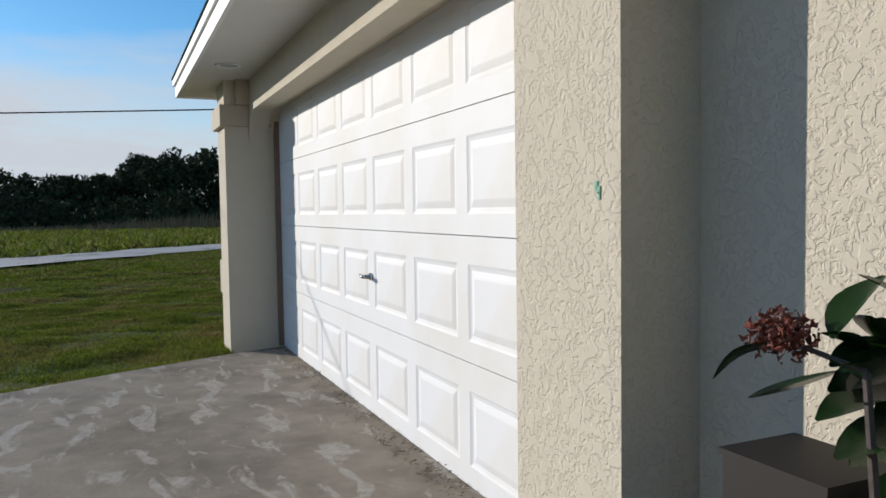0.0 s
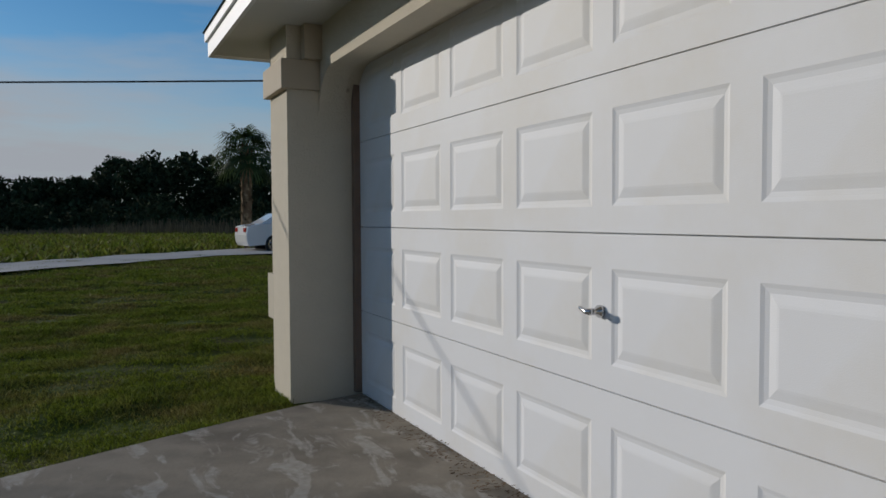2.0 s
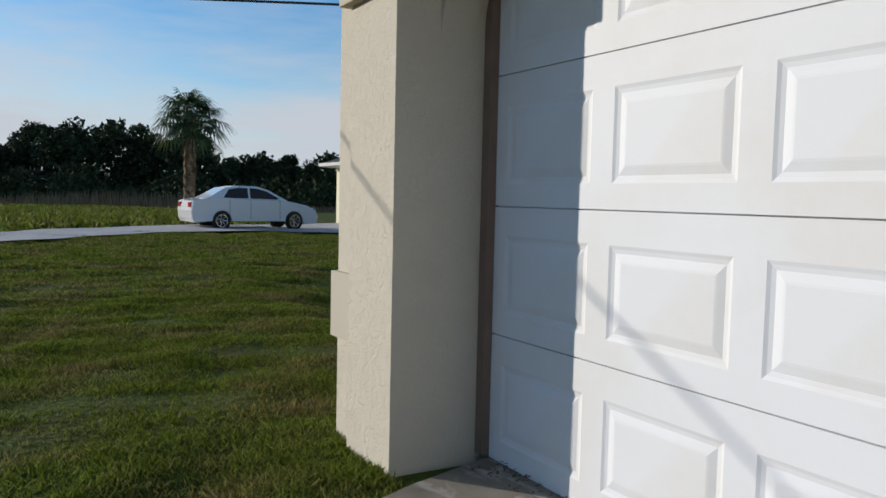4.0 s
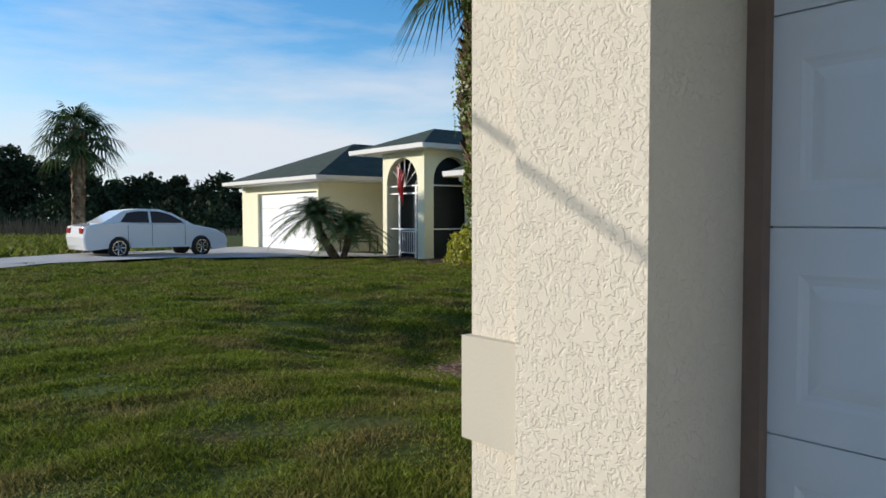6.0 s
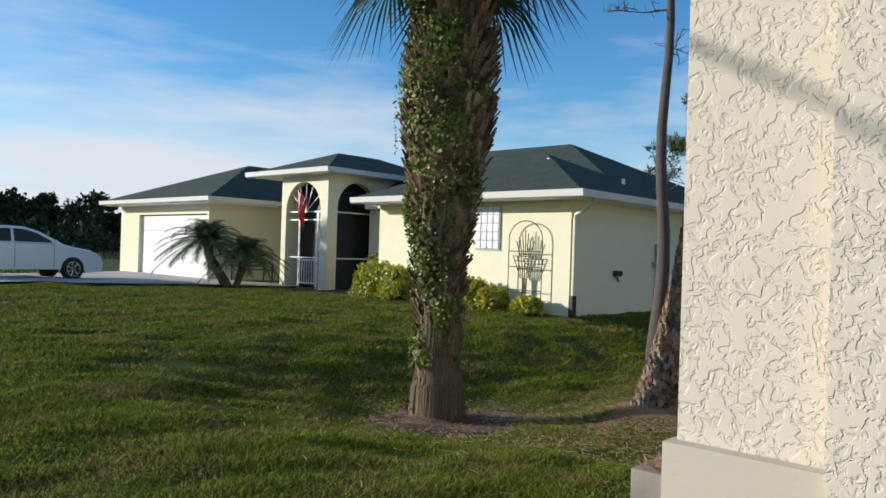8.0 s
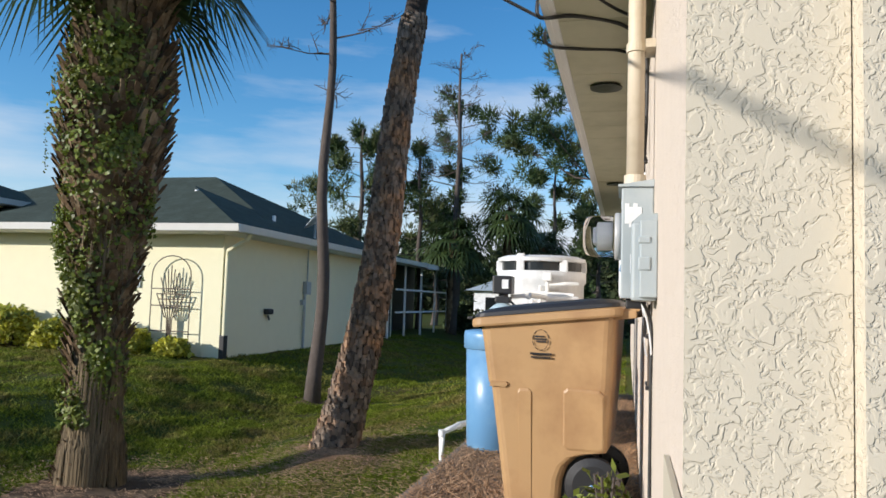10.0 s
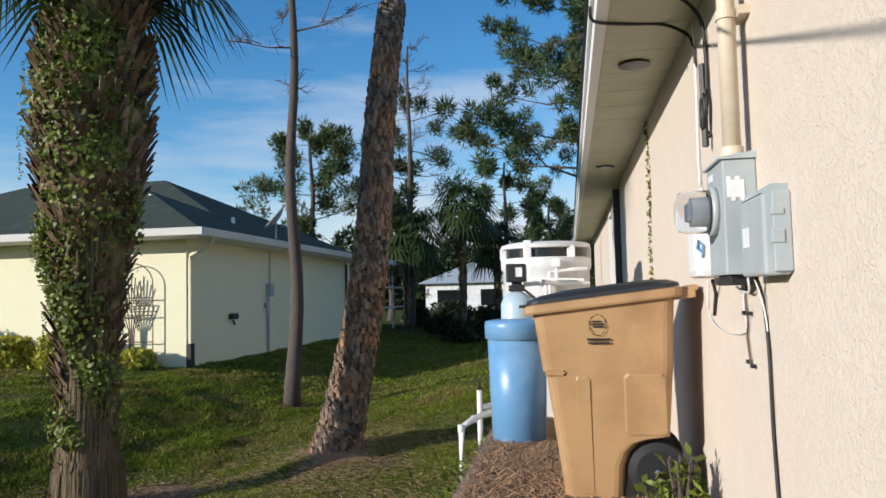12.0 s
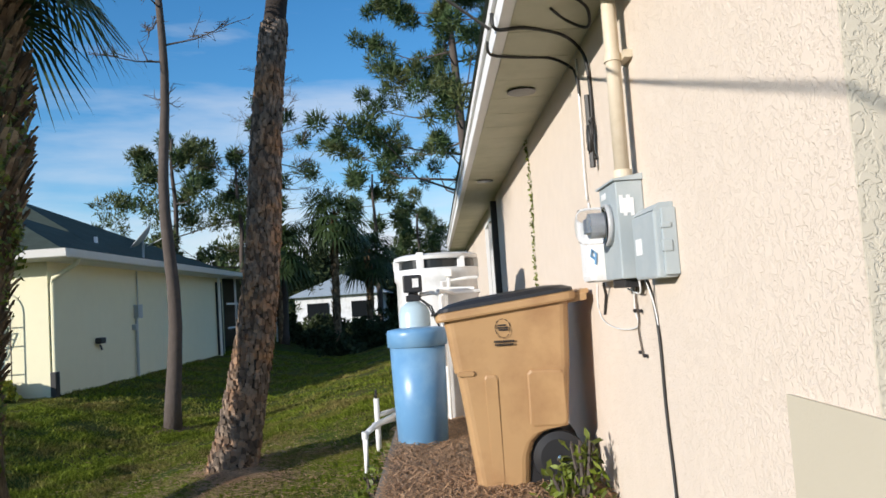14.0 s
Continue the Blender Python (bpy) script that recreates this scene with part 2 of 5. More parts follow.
M_SOIL = material("mulch", (.10, .064, .04), .95, noise_scale=20, vary=.4, bump=.02, bump_scale=30, stain=(.24, .165, .10), stain_scale=3, spec=.1)
M_BARK = material("pine_bark", (.17, .128, .095), .92, noise_scale=8, vary=.45, bump=.02, bump_scale=18, stain=(.33, .17, .08), stain_scale=3.0, island=.6)
# Near-black core colour puts shade into the gaps between bark plates
M_BARK_DEEP = material("bark_furrow_shade", (.03, .022, .017), .95, noise_scale=12, vary=.3, bump=.01, bump_scale=30)
M_BARK2 = material("grey_bark", (.085, .068, .058), .92, noise_scale=12, vary=.3, bump=.01, bump_scale=30)
M_BOOT = material("palm_boot", (.12, .08, .048), .92, stain=(.25, .19, .12), stain_scale=5, spec=.1, noise_scale=12, vary=.45, bump=.008, bump_scale=45, island=.5)
M_FROND = leafy(material("palm_frond", (.045, .075, .022), .5, noise_scale=5, vary=.3, island=.35))
M_VINE = leafy(material("vine_leaf", (.13, .17, .018), .5, noise_scale=4, vary=.3, stain=(.20, .22, .05), stain_scale=1.4, island=.5))
M_FROND_PALE = leafy(material("feather_frond", (.13, .17, .06), .6, noise_scale=5, vary=.3, island=.4, spec=.2))
M_NEEDLE = material("pine_needles", (.05, .085, .03), .6, spec=.2, noise_scale=3, vary=.35, stain=(.10, .11, .04), stain_scale=.7, island=.4)
M_WOODS = material("woodland_leaf", (.040, .056, .027), .9, spec=.05, noise_scale=.5, vary=.4, stain=(.05, .06, .03), stain_scale=.15, island=.5)
M_SCRUB = material("dry_scrub", (.17, .125, .07), .9, noise_scale=1, vary=.3, island=.4)
M_BUSH = leafy(material("croton_leaf", (.46, .44, .05), .5, noise_scale=3, vary=.4, stain=(.10, .16, .03), stain_scale=3, island=.4))
M_BIN = material("tan_plastic", (.42, .26, .125), .48, noise_scale=4, vary=.05, bump=.0006, bump_scale=200, stain=(.33, .19, .09), stain_scale=3)
M_BLACK = material("black_plastic", (.018, .018, .02), .45, noise_scale=8, vary=.2)
M_BLUE = material("blue_tank", (.13, .30, .52), .35, noise_scale=3, vary=.08, stain=(.20, .38, .58), stain_scale=3)
M_TANK = material("white_tank", (.78, .79, .80), .4, noise_scale=3, vary=.03, stain=(.6, .61, .6), stain_scale=3)
M_PVC = material("white_pvc", (.78, .78, .76), .4, noise_scale=4, vary=.04)
M_GREY = material("grey_enamel", (.36, .41, .43), .45, noise_scale=4, vary=.05, stain=(.42, .46, .47), stain_scale=5)
M_PIPE = material("cream_conduit", (.62, .54, .42), .55, noise_scale=5, vary=.05, stain=(.5, .42, .3), stain_scale=4)
M_CABLE = material("black_cable", (.02, .02, .02), .55, noise_scale=20)
M_CHROME = material("chrome", (.55, .55, .56), .18, 1.0, noise_scale=20, vary=.05)
M_CARPAINT = material("white_car_paint", (.80, .80, .79), .25, noise_scale=3, vary=.01, clear=.8)
M_TYRE = material("tyre_rubber", (.02, .02, .02), .8, noise_scale=30, vary=.2)
M_RED = material("red_lens", (.35, .02, .02), .2, noise_scale=3)
M_LEAF = material("glossy_leaf", (.012, .032, .009), .25, noise_scale=10, vary=.3, spec=.25)
M_FLOWER = material("red_flower", (.15, .035, .02), .6, noise_scale=30, vary=.35, island=.5)
M_PLANTER = material("brown_planter", (.016, .012, .010), .7, noise_scale=8, vary=.2)
M_IRON = material("rusty_iron", (.10, .075, .055), .7, noise_scale=20, vary=.3)
# ---- ground: one sheet to the horizon ----
def ground():
    def ticks(lo, hi, fine_lo, fine_hi, fine):
        out, v, s = [fine_lo], fine_lo, fine
        while v > lo:
            s *= 1.35
            v -= s
            out.append(max(v, lo))
        out.reverse()
        v = fine_lo
        while v < fine_hi:
            v += fine
            out.append(v)
        s = fine
        while v < hi:
            s *= 1.35
            v += s
            out.append(min(v, hi))
        return out
    xs, ys = ticks(-900, 900, -7, 11, .12), ticks(-900, 900, 3, 20, .12)
    verts = [(x, y, ground_z(x, y)) for y in ys for x in xs]
    n = len(xs)
    faces = [(j * n + i, j * n + i + 1, (j + 1) * n + i + 1, (j + 1) * n + i) for j in range(len(ys) - 1) for i in range(n - 1)]
    ob = raw("ground", verts, faces, M_LAWN)
    for p in ob.data.polygons:
        p.use_smooth = True
    tagged(ob, "rough mown lawn with worn brown patches", "ground", "", "structure")


ground()


def slab(name, outline, z0, z1, mat, label, cat):
    bm = bmesh.new()
    prism(bm, outline, "z", z0, z1)
    return wall(name, bm, mat, label, cat)


slab("driveway", [(0.05, 4.9), (-.45, 4.76), (-1.2, 4.45), (-2.0, 4.08), (-3.2, 3.55), (-6, 3.2), (-20, 3.1), (-20, -3), (-.24, -3), (.05, -.43)], -.2, 0, M_DRIVE, "weathered grey concrete driveway with stains and worn paint", "driveway")
slab("pad_side", [(1.82, 5.59), (1.82, 6.82), (7.5, 6.82), (7.5, 5.59)], -.6, -.004, M_CONCRETE, "concrete pad along the side wall under pine straw", "pad")

# ---- own house ----
EAVE, OUT = 2.30, .50


def own_house():
    bm = bmesh.new()
    box(bm, -.25, -.05, -8, -.43, -.3, EAVE)
    wall("wall_entry", bm, M_STUCCO, "beige textured stucco wall beside the garage", "wall")
    bm = bmesh.new()
    box(bm, -.45, .12, -.43, -.02, -.3, EAVE)
    wall("pillar_near", bm, M_STUCCO, "beige textured stucco pillar between entry and garage door", "pillar")
    bm = bmesh.new()
    box(bm, -.45, .12, 4.93, 5.35, -.3, EAVE)
    wall("pillar_far", bm, M_STUCCO, "beige textured stucco pillar at the garage door", "pillar")
    bm = bmesh.new()
    box(bm, -.395, 17, 5.352, 5.58, -.6, EAVE)
    wall("wall_side", bm, M_STUCCO_SIDE, "sunlit pale stucco side wall of the house", "wall")
    bm = bmesh.new()
    box(bm, 16.8, 17, -8, 5.35, -.3, EAVE), box(bm, -.05, 16.8, -8.2, -8, -.3, EAVE)
    wall("wall_back", bm, M_STUCCO_SIDE, "plain rear walls of the house", "wall")
    bm = bmesh.new()
    box(bm, -.402, -.3955, 5.3525, 5.582, -.3, EAVE - .004)
    wall("corner_strip", bm, M_STUCCO, "textured stucco strip between pillar and house corner", "wall")
    # header with rounded lower corners
    for x0, x1, zb, r, nm in ((-.25, -.09, 2.03, .30, "header_front"), (-.085, .02, 2.06, .26, "header_rear")):
        pts = [(-.02, EAVE), (4.93, EAVE), (4.93, zb - r)]
        pts += [(4.93 - r * .9 + r * .9 * math.cos(a), zb - r + r * math.sin(a)) for a in [radians(k * 11.25) for k in range(1, 9)]]
        pts += [(-.02 + r * .9 - r * .9 * math.cos(a), zb - r + r * math.sin(a)) for a in [radians(90 - k * 11.25) for k in range(0, 8)]]
        pts += [(-.02, zb - r)]
        bm = bmesh.new()
        prism(bm, pts, "x", x0, x1)
        wall(nm, bm, M_STUCCO, "beige stucco header with rounded corners over the garage door", "header")
    # bands and blocks at the pillar head
    bm = bmesh.new()
    box(bm, -.492, -.06, 4.895, 5.40, 1.91, 2.09, .006)
    wall("cap_band", bm, M_CAP, "painted band round the pillar head", "trim")
    bm = bmesh.new()
    box(bm, -.36, -.252, 4.84, 5.36, 2.09, EAVE - .004)
    wall("trim_block", bm, M_CAP, "smooth block over the pillar band", "trim")
    bm = bmesh.new()
    for y0, y1 in ((4.88, 4.93), (-.02, .0)):
        box(bm, -.04, .06, y0, y1, 0.01, 2.05)
    wall("door_jamb", bm, M_WOOD, "narrow brown painted wooden jamb beside the garage door", "jamb")
    # smooth skirt that wraps the corner
    bm = bmesh.new()
    prism(bm, [(-.434, 5.352), (-.434, 5.592), (-.03, 5.592), (-.03, 5.5815), (-.403, 5.5825), (-.403, 5.352)], "z", .44, .745)
    wall("corner_skirt", bm, M_SMOOTH, "smooth cream rendered panel wrapped round the house corner", "panel")
    # ceiling-like soffits and fascia
    bm = bmesh.new()
    prism(bm, [(-.72, -8), (-.72, 5.985), (17.4, 5.985), (17.4, 5.58), (-.25, 5.58), (-.25, -8)], "z", EAVE, EAVE + .02)
    tagged(part("soffit", bm, M_SOFFIT_W), "ribbed aluminium soffit under the eave", "soffit", "", "structure")
    bm = bmesh.new()
    for i in range(46):
        box(bm, -.3 + i * .4, -.3 + i * .4 + .392, 5.585, 5.98, EAVE - .004, EAVE - .001)
    tagged(part("soffit_panels", bm, M_SOFFIT), "yellowed perforated soffit panels along the side eave", "soffit", "", "structure")
    bm = bmesh.new()
    box(bm, -.745, -.72, -8, 6.04, EAVE - .01, EAVE + .16), box(bm, -.72, 17.4, 6.015, 6.04, EAVE - .01, EAVE + .16)
    box(bm, -.765, -.745, -8, 6.06, EAVE + .10, EAVE + .165), box(bm, -.745, 17.4, 6.04, 6.06, EAVE + .10, EAVE + .165), box(bm, -.72, 17.4, 5.986, 6.014, EAVE - .006, EAVE + .016)
    wall("fascia", bm, M_WHITE, "white aluminium fascia with a drip edge", "fascia")
    bm = bmesh.new()
    c = [(-.78, -8.4), (-.78, 6.08), (17.45, 6.08), (17.45, -8.4)]
    z0, z1 = EAVE + .166, EAVE + 2.6
    lo = [bm.verts.new((*p, z0)) for p in c]
    a, b = bm.verts.new((6.5, -1.1, z1)), bm.verts.new((10.2, -1.1, z1))
    bm.faces.new(lo)
    bm.faces.new((lo[0], lo[1], a)), bm.faces.new((lo[1], lo[2], b, a)), bm.faces.new((lo[2], lo[3], b)), bm.faces.new((lo[3], lo[0], a, b))
    wall("roof", bm, M_SHINGLE, "dark shingle hip roof of the house", "roof")


own_house()


def garage_door():
    W, H = 4.88, .533
    d = thing("door_garage", (0, 0, 0), "closed white sectional garage door with raised panels", "garage door")
    d["kind"] = "structure"
    # one raised panel, its face on x = 0 looking to -x
    pw, ph = .498, .325
    bm = bmesh.new()
    levels = [(0, 0), (.012, .004), (.026, .0062), (.052, .001), (.060, .0)]
    loops = []
    for inset, depth in levels:
        loops.append([bm.verts.new((depth, sy * (pw / 2 - inset), sz * (ph / 2 - inset))) for sy, sz in ((-1, -1), (1, -1), (1, 1), (-1, 1))])
    for r, s in zip(loops, loops[1:]):
        for k in range(4):
            bm.faces.new((r[k], r[(k + 1) % 4], s[(k + 1) % 4], s[k]))
    bm.faces.new(loops[-1])
    bmesh.ops.recalc_face_normals(bm, faces=bm.faces)
    pm = bpy.data.meshes.new("panel")
    bm.to_mesh(pm)
    bm.free()
    pm.materials.append(M_DOOR)
    pitch, first = .605, .3225
    for s in range(4):
        bm = bmesh.new()
        z0, z1 = s * H + .0025, (s + 1) * H - .0025
        ys, zs = [0.0], [z0, s * H + .09, s * H + .09 + ph, z1]
        for k in range(8):
            yc = first + k * pitch
            ys += [yc - pw / 2, yc + pw / 2]
        ys.append(W)
        grid = {(i, j): bm.verts.new((0, y, z)) for i, y in enumerate(ys) for j, z in enumerate(zs)}
        for i in range(len(ys) - 1):
            for j in range(3):
                if j == 1 and i % 2 == 1:
                    continue
                bm.faces.new((grid[i, j], grid[i + 1, j], grid[i + 1, j + 1], grid[i, j + 1]))
        # tongue edge and body behind
        n = len(ys) - 1
        for j, dz in ((0, -.001), (3, .001)):
            e = [bm.verts.new((.012, y, zs[j])) for y in (0, W)]
            bm.faces.new((grid[0, j], grid[n, j], e[1], e[0]))
        box(bm, .014, .045, 0, W, s * H, (s + 1) * H)
        sec = part("door_section", bm, M_DOOR, d, fix=True)
        for k in range(8):
            p = new("panel", pm)
            p.parent, p.location = sec, (0, first + k * pitch, s * H + .09 + ph / 2)
    # handle
    bm = bmesh.new()
    lathe(bm, [(.022, 0), (.022, .012), (.012, .02), (.012, .05), (.010, .055)], 16)
    bmesh.ops.rotate(bm, verts=bm.verts, matrix=Matrix.Rotation(radians(-90), 3, "Y"))
    tube(bm, [(-.05, -.015, .004), (-.055, .015, .0), (-.055, .045, .010), (-.05, .055, .012)], [.011, .009, .007, .005], 8)
    part("door_handle", bm, M_CHROME, d, "chrome T handle", True, (0, 2.44, .80))


garage_door()


# ---- neighbouring house ----
def hip(bm, x0, x1, y0, y1, z, slope, over=0):
    w = min(x1 - x0, y1 - y0) / 2
    top = z + w * slope
    lo = [bm.verts.new(p) for p in ((x0, y0, z), (x1, y0, z), (x1, y1, z), (x0, y1, z))]
    if x1 - x0 >= y1 - y0:
        a, b = bm.verts.new((x0 + w, (y0 + y1) / 2, top)), bm.verts.new((x1 - w + .001, (y0 + y1) / 2, top))
        bm.faces.new((lo[0], lo[1], b, a)), bm.faces.new((lo[1], lo[2], b)), bm.faces.new((lo[2], lo[3], a, b)), bm.faces.new((lo[3], lo[0], a))
    else:
        a, b = bm.verts.new(((x0 + x1) / 2, y0 + w, top)), bm.verts.new(((x0 + x1) / 2, y1 - w + .001, top))
        bm.faces.new((lo[0], lo[1], a)), bm.faces.new((lo[1], lo[2], b, a)), bm.faces.new((lo[2], lo[3], b)), bm.faces.new((lo[3], lo[0], a, b))
    bm.faces.new(lo)


def arch_wall(bm, axis, c0, c1, lo, hi, zb, zt, a0, a1, spring):
    """A wall with one round-headed opening from a0 to a1; the head springs at a height."""
    r, mid = (a1 - a0) / 2, (a0 + a1) / 2
    arc = [(mid - r * math.cos(radians(k * 15)), spring + r * math.sin(radians(k * 15))) for k in range(13)]
    prism(bm, [(lo, zb), (a0, zb), (a0, spring), (a0, zt), (lo, zt)], axis, c0, c1)
    prism(bm, [(a1, zb), (hi, zb), (hi, zt), (a1, zt)], axis, c0, c1)
    for p, q in zip(arc, arc[1:]):
        prism(bm, [p, q, (q[0], zt), (p[0], zt)], axis, c0, c1)


NB = -.32


def neighbour_house():
    h = thing("neighbour_house", (11.03, 13.08, NB + .13), "pale yellow single-storey house with green hip roofs and white gutters", "house")
    o = Vector((11.03, 13.35, NB))

    def add(name, bm, mat, label="", parent=h):
        bmesh.ops.translate(bm, verts=bm.verts, vec=-o)
        return part(name, bm, mat, parent, label)
    zt = 2.02
    for q in ((11.03, 11.23, 13.35, 18.9, NB - .4, zt), (11.23, 21.5, 13.35, 13.55, NB - .4, zt), (11.23, 13, 18.7, 18.9, NB - .4, zt),
              (13.0, 13.2, 18.9, 21.46, NB - .4, zt), (21.3, 21.5, 13.55, 30, NB - .4, zt), (11.04, 11.24, 26.95, 27.05, NB - .4, 2.22),
              (11.04, 11.24, 31.75, 33.2, NB - .4, 2.22), (11.04, 11.24, 27.05, 31.75, 1.9, 2.22), (11.24, 20, 26.95, 27.15, NB - .4, 2.22),
              (11.24, 20, 33.0, 33.2, NB - .4, 2.22), (11.7, 14.8, 23.46, 23.6, NB - .2, 2.96)):
        bm = bmesh.new()
        box(bm, *q)
        add("wall", bm, M_YELLOW)
    bm = bmesh.new()
    arch_wall(bm, "x", 11.45, 11.69, 21.47, 23.6, NB - .2, 2.96, 21.78, 23.38, 1.98)
    bmesh.ops.remove_doubles(bm, verts=bm.verts, dist=.001)
    add("wall", bm, M_YELLOW, "entrance wall with a round arch")
    bm = bmesh.new()
    arch_wall(bm, "y", 21.47, 21.71, 11.692, 14.8, NB - .2, 2.96, 11.80, 13.26, 2.06)
    bmesh.ops.remove_doubles(bm, verts=bm.verts, dist=.001)
    add("wall", bm, M_YELLOW, "entrance wall with a round arch")
    # Near-black fillers: the shade inside arches and recesses is put into their colour
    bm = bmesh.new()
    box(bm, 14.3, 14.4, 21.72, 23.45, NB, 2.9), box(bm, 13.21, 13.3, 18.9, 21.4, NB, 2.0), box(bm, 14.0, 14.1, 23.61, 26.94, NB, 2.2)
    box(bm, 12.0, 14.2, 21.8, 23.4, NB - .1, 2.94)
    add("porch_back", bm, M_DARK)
    # roofs
    for q in ((10.48, 15.5, 12.8, 19.3, 2.17, .445), (12.4, 20.6, 12.82, 25.2, 2.165, .47), (17.5, 23.5, 12.84, 24.0, 2.16, .30)):
        bm = bmesh.new()
        hip(bm, *q)
        add("roof", bm, M_SHINGLE, "green shingle hip roof")
    bm = bmesh.new()
    prism(bm, [(13.0, 2.10), (13.0, 2.24), (17.5, 2.75), (17.5, 2.61)], "x", 23.45, 28.7)
    add("porch_roof", bm, M_SHINGLE, "low sloping porch roof")
    bm = bmesh.new()
    box(bm, 23.52, 28.7, 12.9, 12.995, 2.04, 2.22)
    add("gutter", bm, M_WHITE)
    bm = bmesh.new()
    hip(bm, 10.45, 20, 25.95, 33.6, 2.40, .40)
    add("roof", bm, M_SHINGLE)
    bm = bmesh.new()
    hip(bm, 11.08, 16.5, 21.03, 24.85, 3.10, .37)
    add("roof", bm, M_SHINGLE)
    # gutters and soffits
    for pts, z in (([(10.48, 12.8), (10.48, 19.3)], 2.02), ([(10.48, 12.8), (23.5, 12.8)], 2.02), ([(10.45, 25.95), (10.45, 33.6)], 2.24), ([(10.45, 25.95), (14.6, 25.95)], 2.24), ([(11.08, 21.03), (11.08, 24.85)], 2.95), ([(11.08, 21.03), (16.5, 21.03)], 2.95), ([(12.4, 18.9), (12.4, 20.9)], 2.02)):
        (xa, ya), (xb, yb) = pts
        bm = bmesh.new()
        if xa == xb:
            prism(bm, [(xa - .11, z + .15), (xa - .09, z + .02), (xa - .05, z), (xa + .02, z), (xa + .02, z + .15)], "y", ya - .10, yb)
        else:
            prism(bm, [(ya - .11, z + .15), (ya - .09, z + .02), (ya - .05, z), (ya + .02, z), (ya + .02, z + .15)], "x", xa + .021, xb)
        add("gutter", bm, M_SOFFIT_W, "white metal gutter")
    bm = bmesh.new()
    box(bm, 10.5, 21.4, 12.82, 19.2, 2.021, 2.06), box(bm, 10.47, 20, 25.97, 33.5, 2.221, 2.26), box(bm, 11.10, 14.9, 21.05, 24.8, 2.961, 3.0)
    add("soffit", bm, M_WHITE)
    # garage door
    bm = bmesh.new()
    for k in range(4):
        box(bm, 11.16, 11.20, 27.05, 31.75, NB + .06 + k * .535, NB + .585 + k * .535)
    add("garage_door", bm, M_DOOR, "closed white garage door")
    # glass block window
    w = add("window", (lambda b: (box(b, 11.0, 11.06, 15.1, 15.78, .98, 1.94), b)[1])(bmesh.new()), M_GREY, "glass block window")
    for i in range(4):
        for j in range(5):
            bm = bmesh.new()
            box(bm, 10.985, 11.0, 15.13 + i * .165, 15.13 + i * .165 + .145, 1.01 + j * .185, 1.01 + j * .185 + .165, .008)
            add("pane", bm, M_TANK, "", w)
            w.children[-1].location = (0, 0, 0)
    # arched window in the recess
    bm = bmesh.new()
    r = .36
    prism(bm, [(19.49, .75), (20.21, .75)] + [(19.85 + r * math.cos(radians(a)), 1.52 + r * math.sin(radians(a))) for a in range(0, 181, 20)], "x", 12.98, 13.0 - .004)
    aw = add("window", bm, M_GLASS, "arched window with white bars")
    bm = bmesh.new()
    for z in (.78, 1.06, 1.34):
        box(bm, 12.95, 12.975, 19.47, 20.23, z - .02, z + .02)
    for y in (19.49, 19.73, 19.97, 20.21):
        box(bm, 12.95, 12.975, y - .02, y + .02, .78, 1.36)
    add("muntin", bm, M_WHITE, "", aw)
    # screens and door in the arches
    bm = bmesh.new()
    for z in (.62, 1.93):
        box(bm, 11.8, 13.26, 21.58, 21.61, z - .02, z + .02)
    for z in (.62, 1.70, 1.93):
        box(bm, 11.55, 11.58, 21.78, 23.38, z - .02, z + .02)
    for y in (22.02, 22.86):
        box(bm, 11.549, 11.581, y - .03, y + .03, NB, 1.90)
    for k in range(7):
        box(bm, 11.53, 11.548, 22.10 + k * .11, 22.12 + k * .11, -.1, .55)
    for z in (-.1, .55):
        box(bm, 11.53, 11.548, 22.05, 22.83, z - .02, z + .02)
    for a in (35, 65, 90, 115, 145):
        tube(bm, [(11.56, 22.58, 1.93), (11.56, 22.58 + .78 * math.cos(radians(a)), 1.98 + .78 * math.sin(radians(a)))], .018, 6)
    add("screen_frame", bm, M_WHITE, "white screen door and frames in the arches")
    bm = bmesh.new()
    for k in range(5):
        tube(bm, [(11.40, 22.40 + k * .08, 2.3 + .06 * k), (11.38, 22.50 + k * .03, 1.9), (11.40, 22.45 + k * .05, 1.35 + .08 * k)], [.03, .06, .015], 6)
    add("hanging_flag", bm, M_RED, "small red and white hanging cloth")
    # downspout, black guard at the corner
    bm = bmesh.new()
    tube(bm, [(11.0, 12.78, 2.05), (11.0, 12.85, 1.93), (11.06, 13.27, 1.72), (11.08, 13.29, 1.6), (11.08, 13.29, .1)], .042, 8)
    add("downspout", bm, M_YELLOW)
    bm = bmesh.new()
    box(bm, 11.0, 11.14, 13.24, 13.34, NB - .05, .12, .01)
    add("spout_guard", bm, M_BLACK)
    # side wall service fittings
    bm = bmesh.new()
    box(bm, 14.62, 14.86, 13.24, 13.348, .95, 1.25, .01), tube(bm, [(14.65, 13.30, -.3), (14.65, 13.30, .95)], .03, 8), tube(bm, [(14.8, 13.32, 1.25), (14.8, 13.32, 2.0)], .015, 6)
    box(bm, 14.5, 14.6, 13.27, 13.348, .7, .82)
    add("meter_box", bm, M_GREY, "grey electric meter with conduit")
    bm = bmesh.new()
    box(bm, 12.72, 12.95, 13.22, 13.348, .50, .62, .03)
    tube(bm, [(12.83, 13.3, .48), (12.83, 13.26, .38)], .02, 6)
    add("hose_reel", bm, M_BLACK, "small dark hose hanger")
    # screened porch at the rear of the side wall
    bm = bmesh.new()
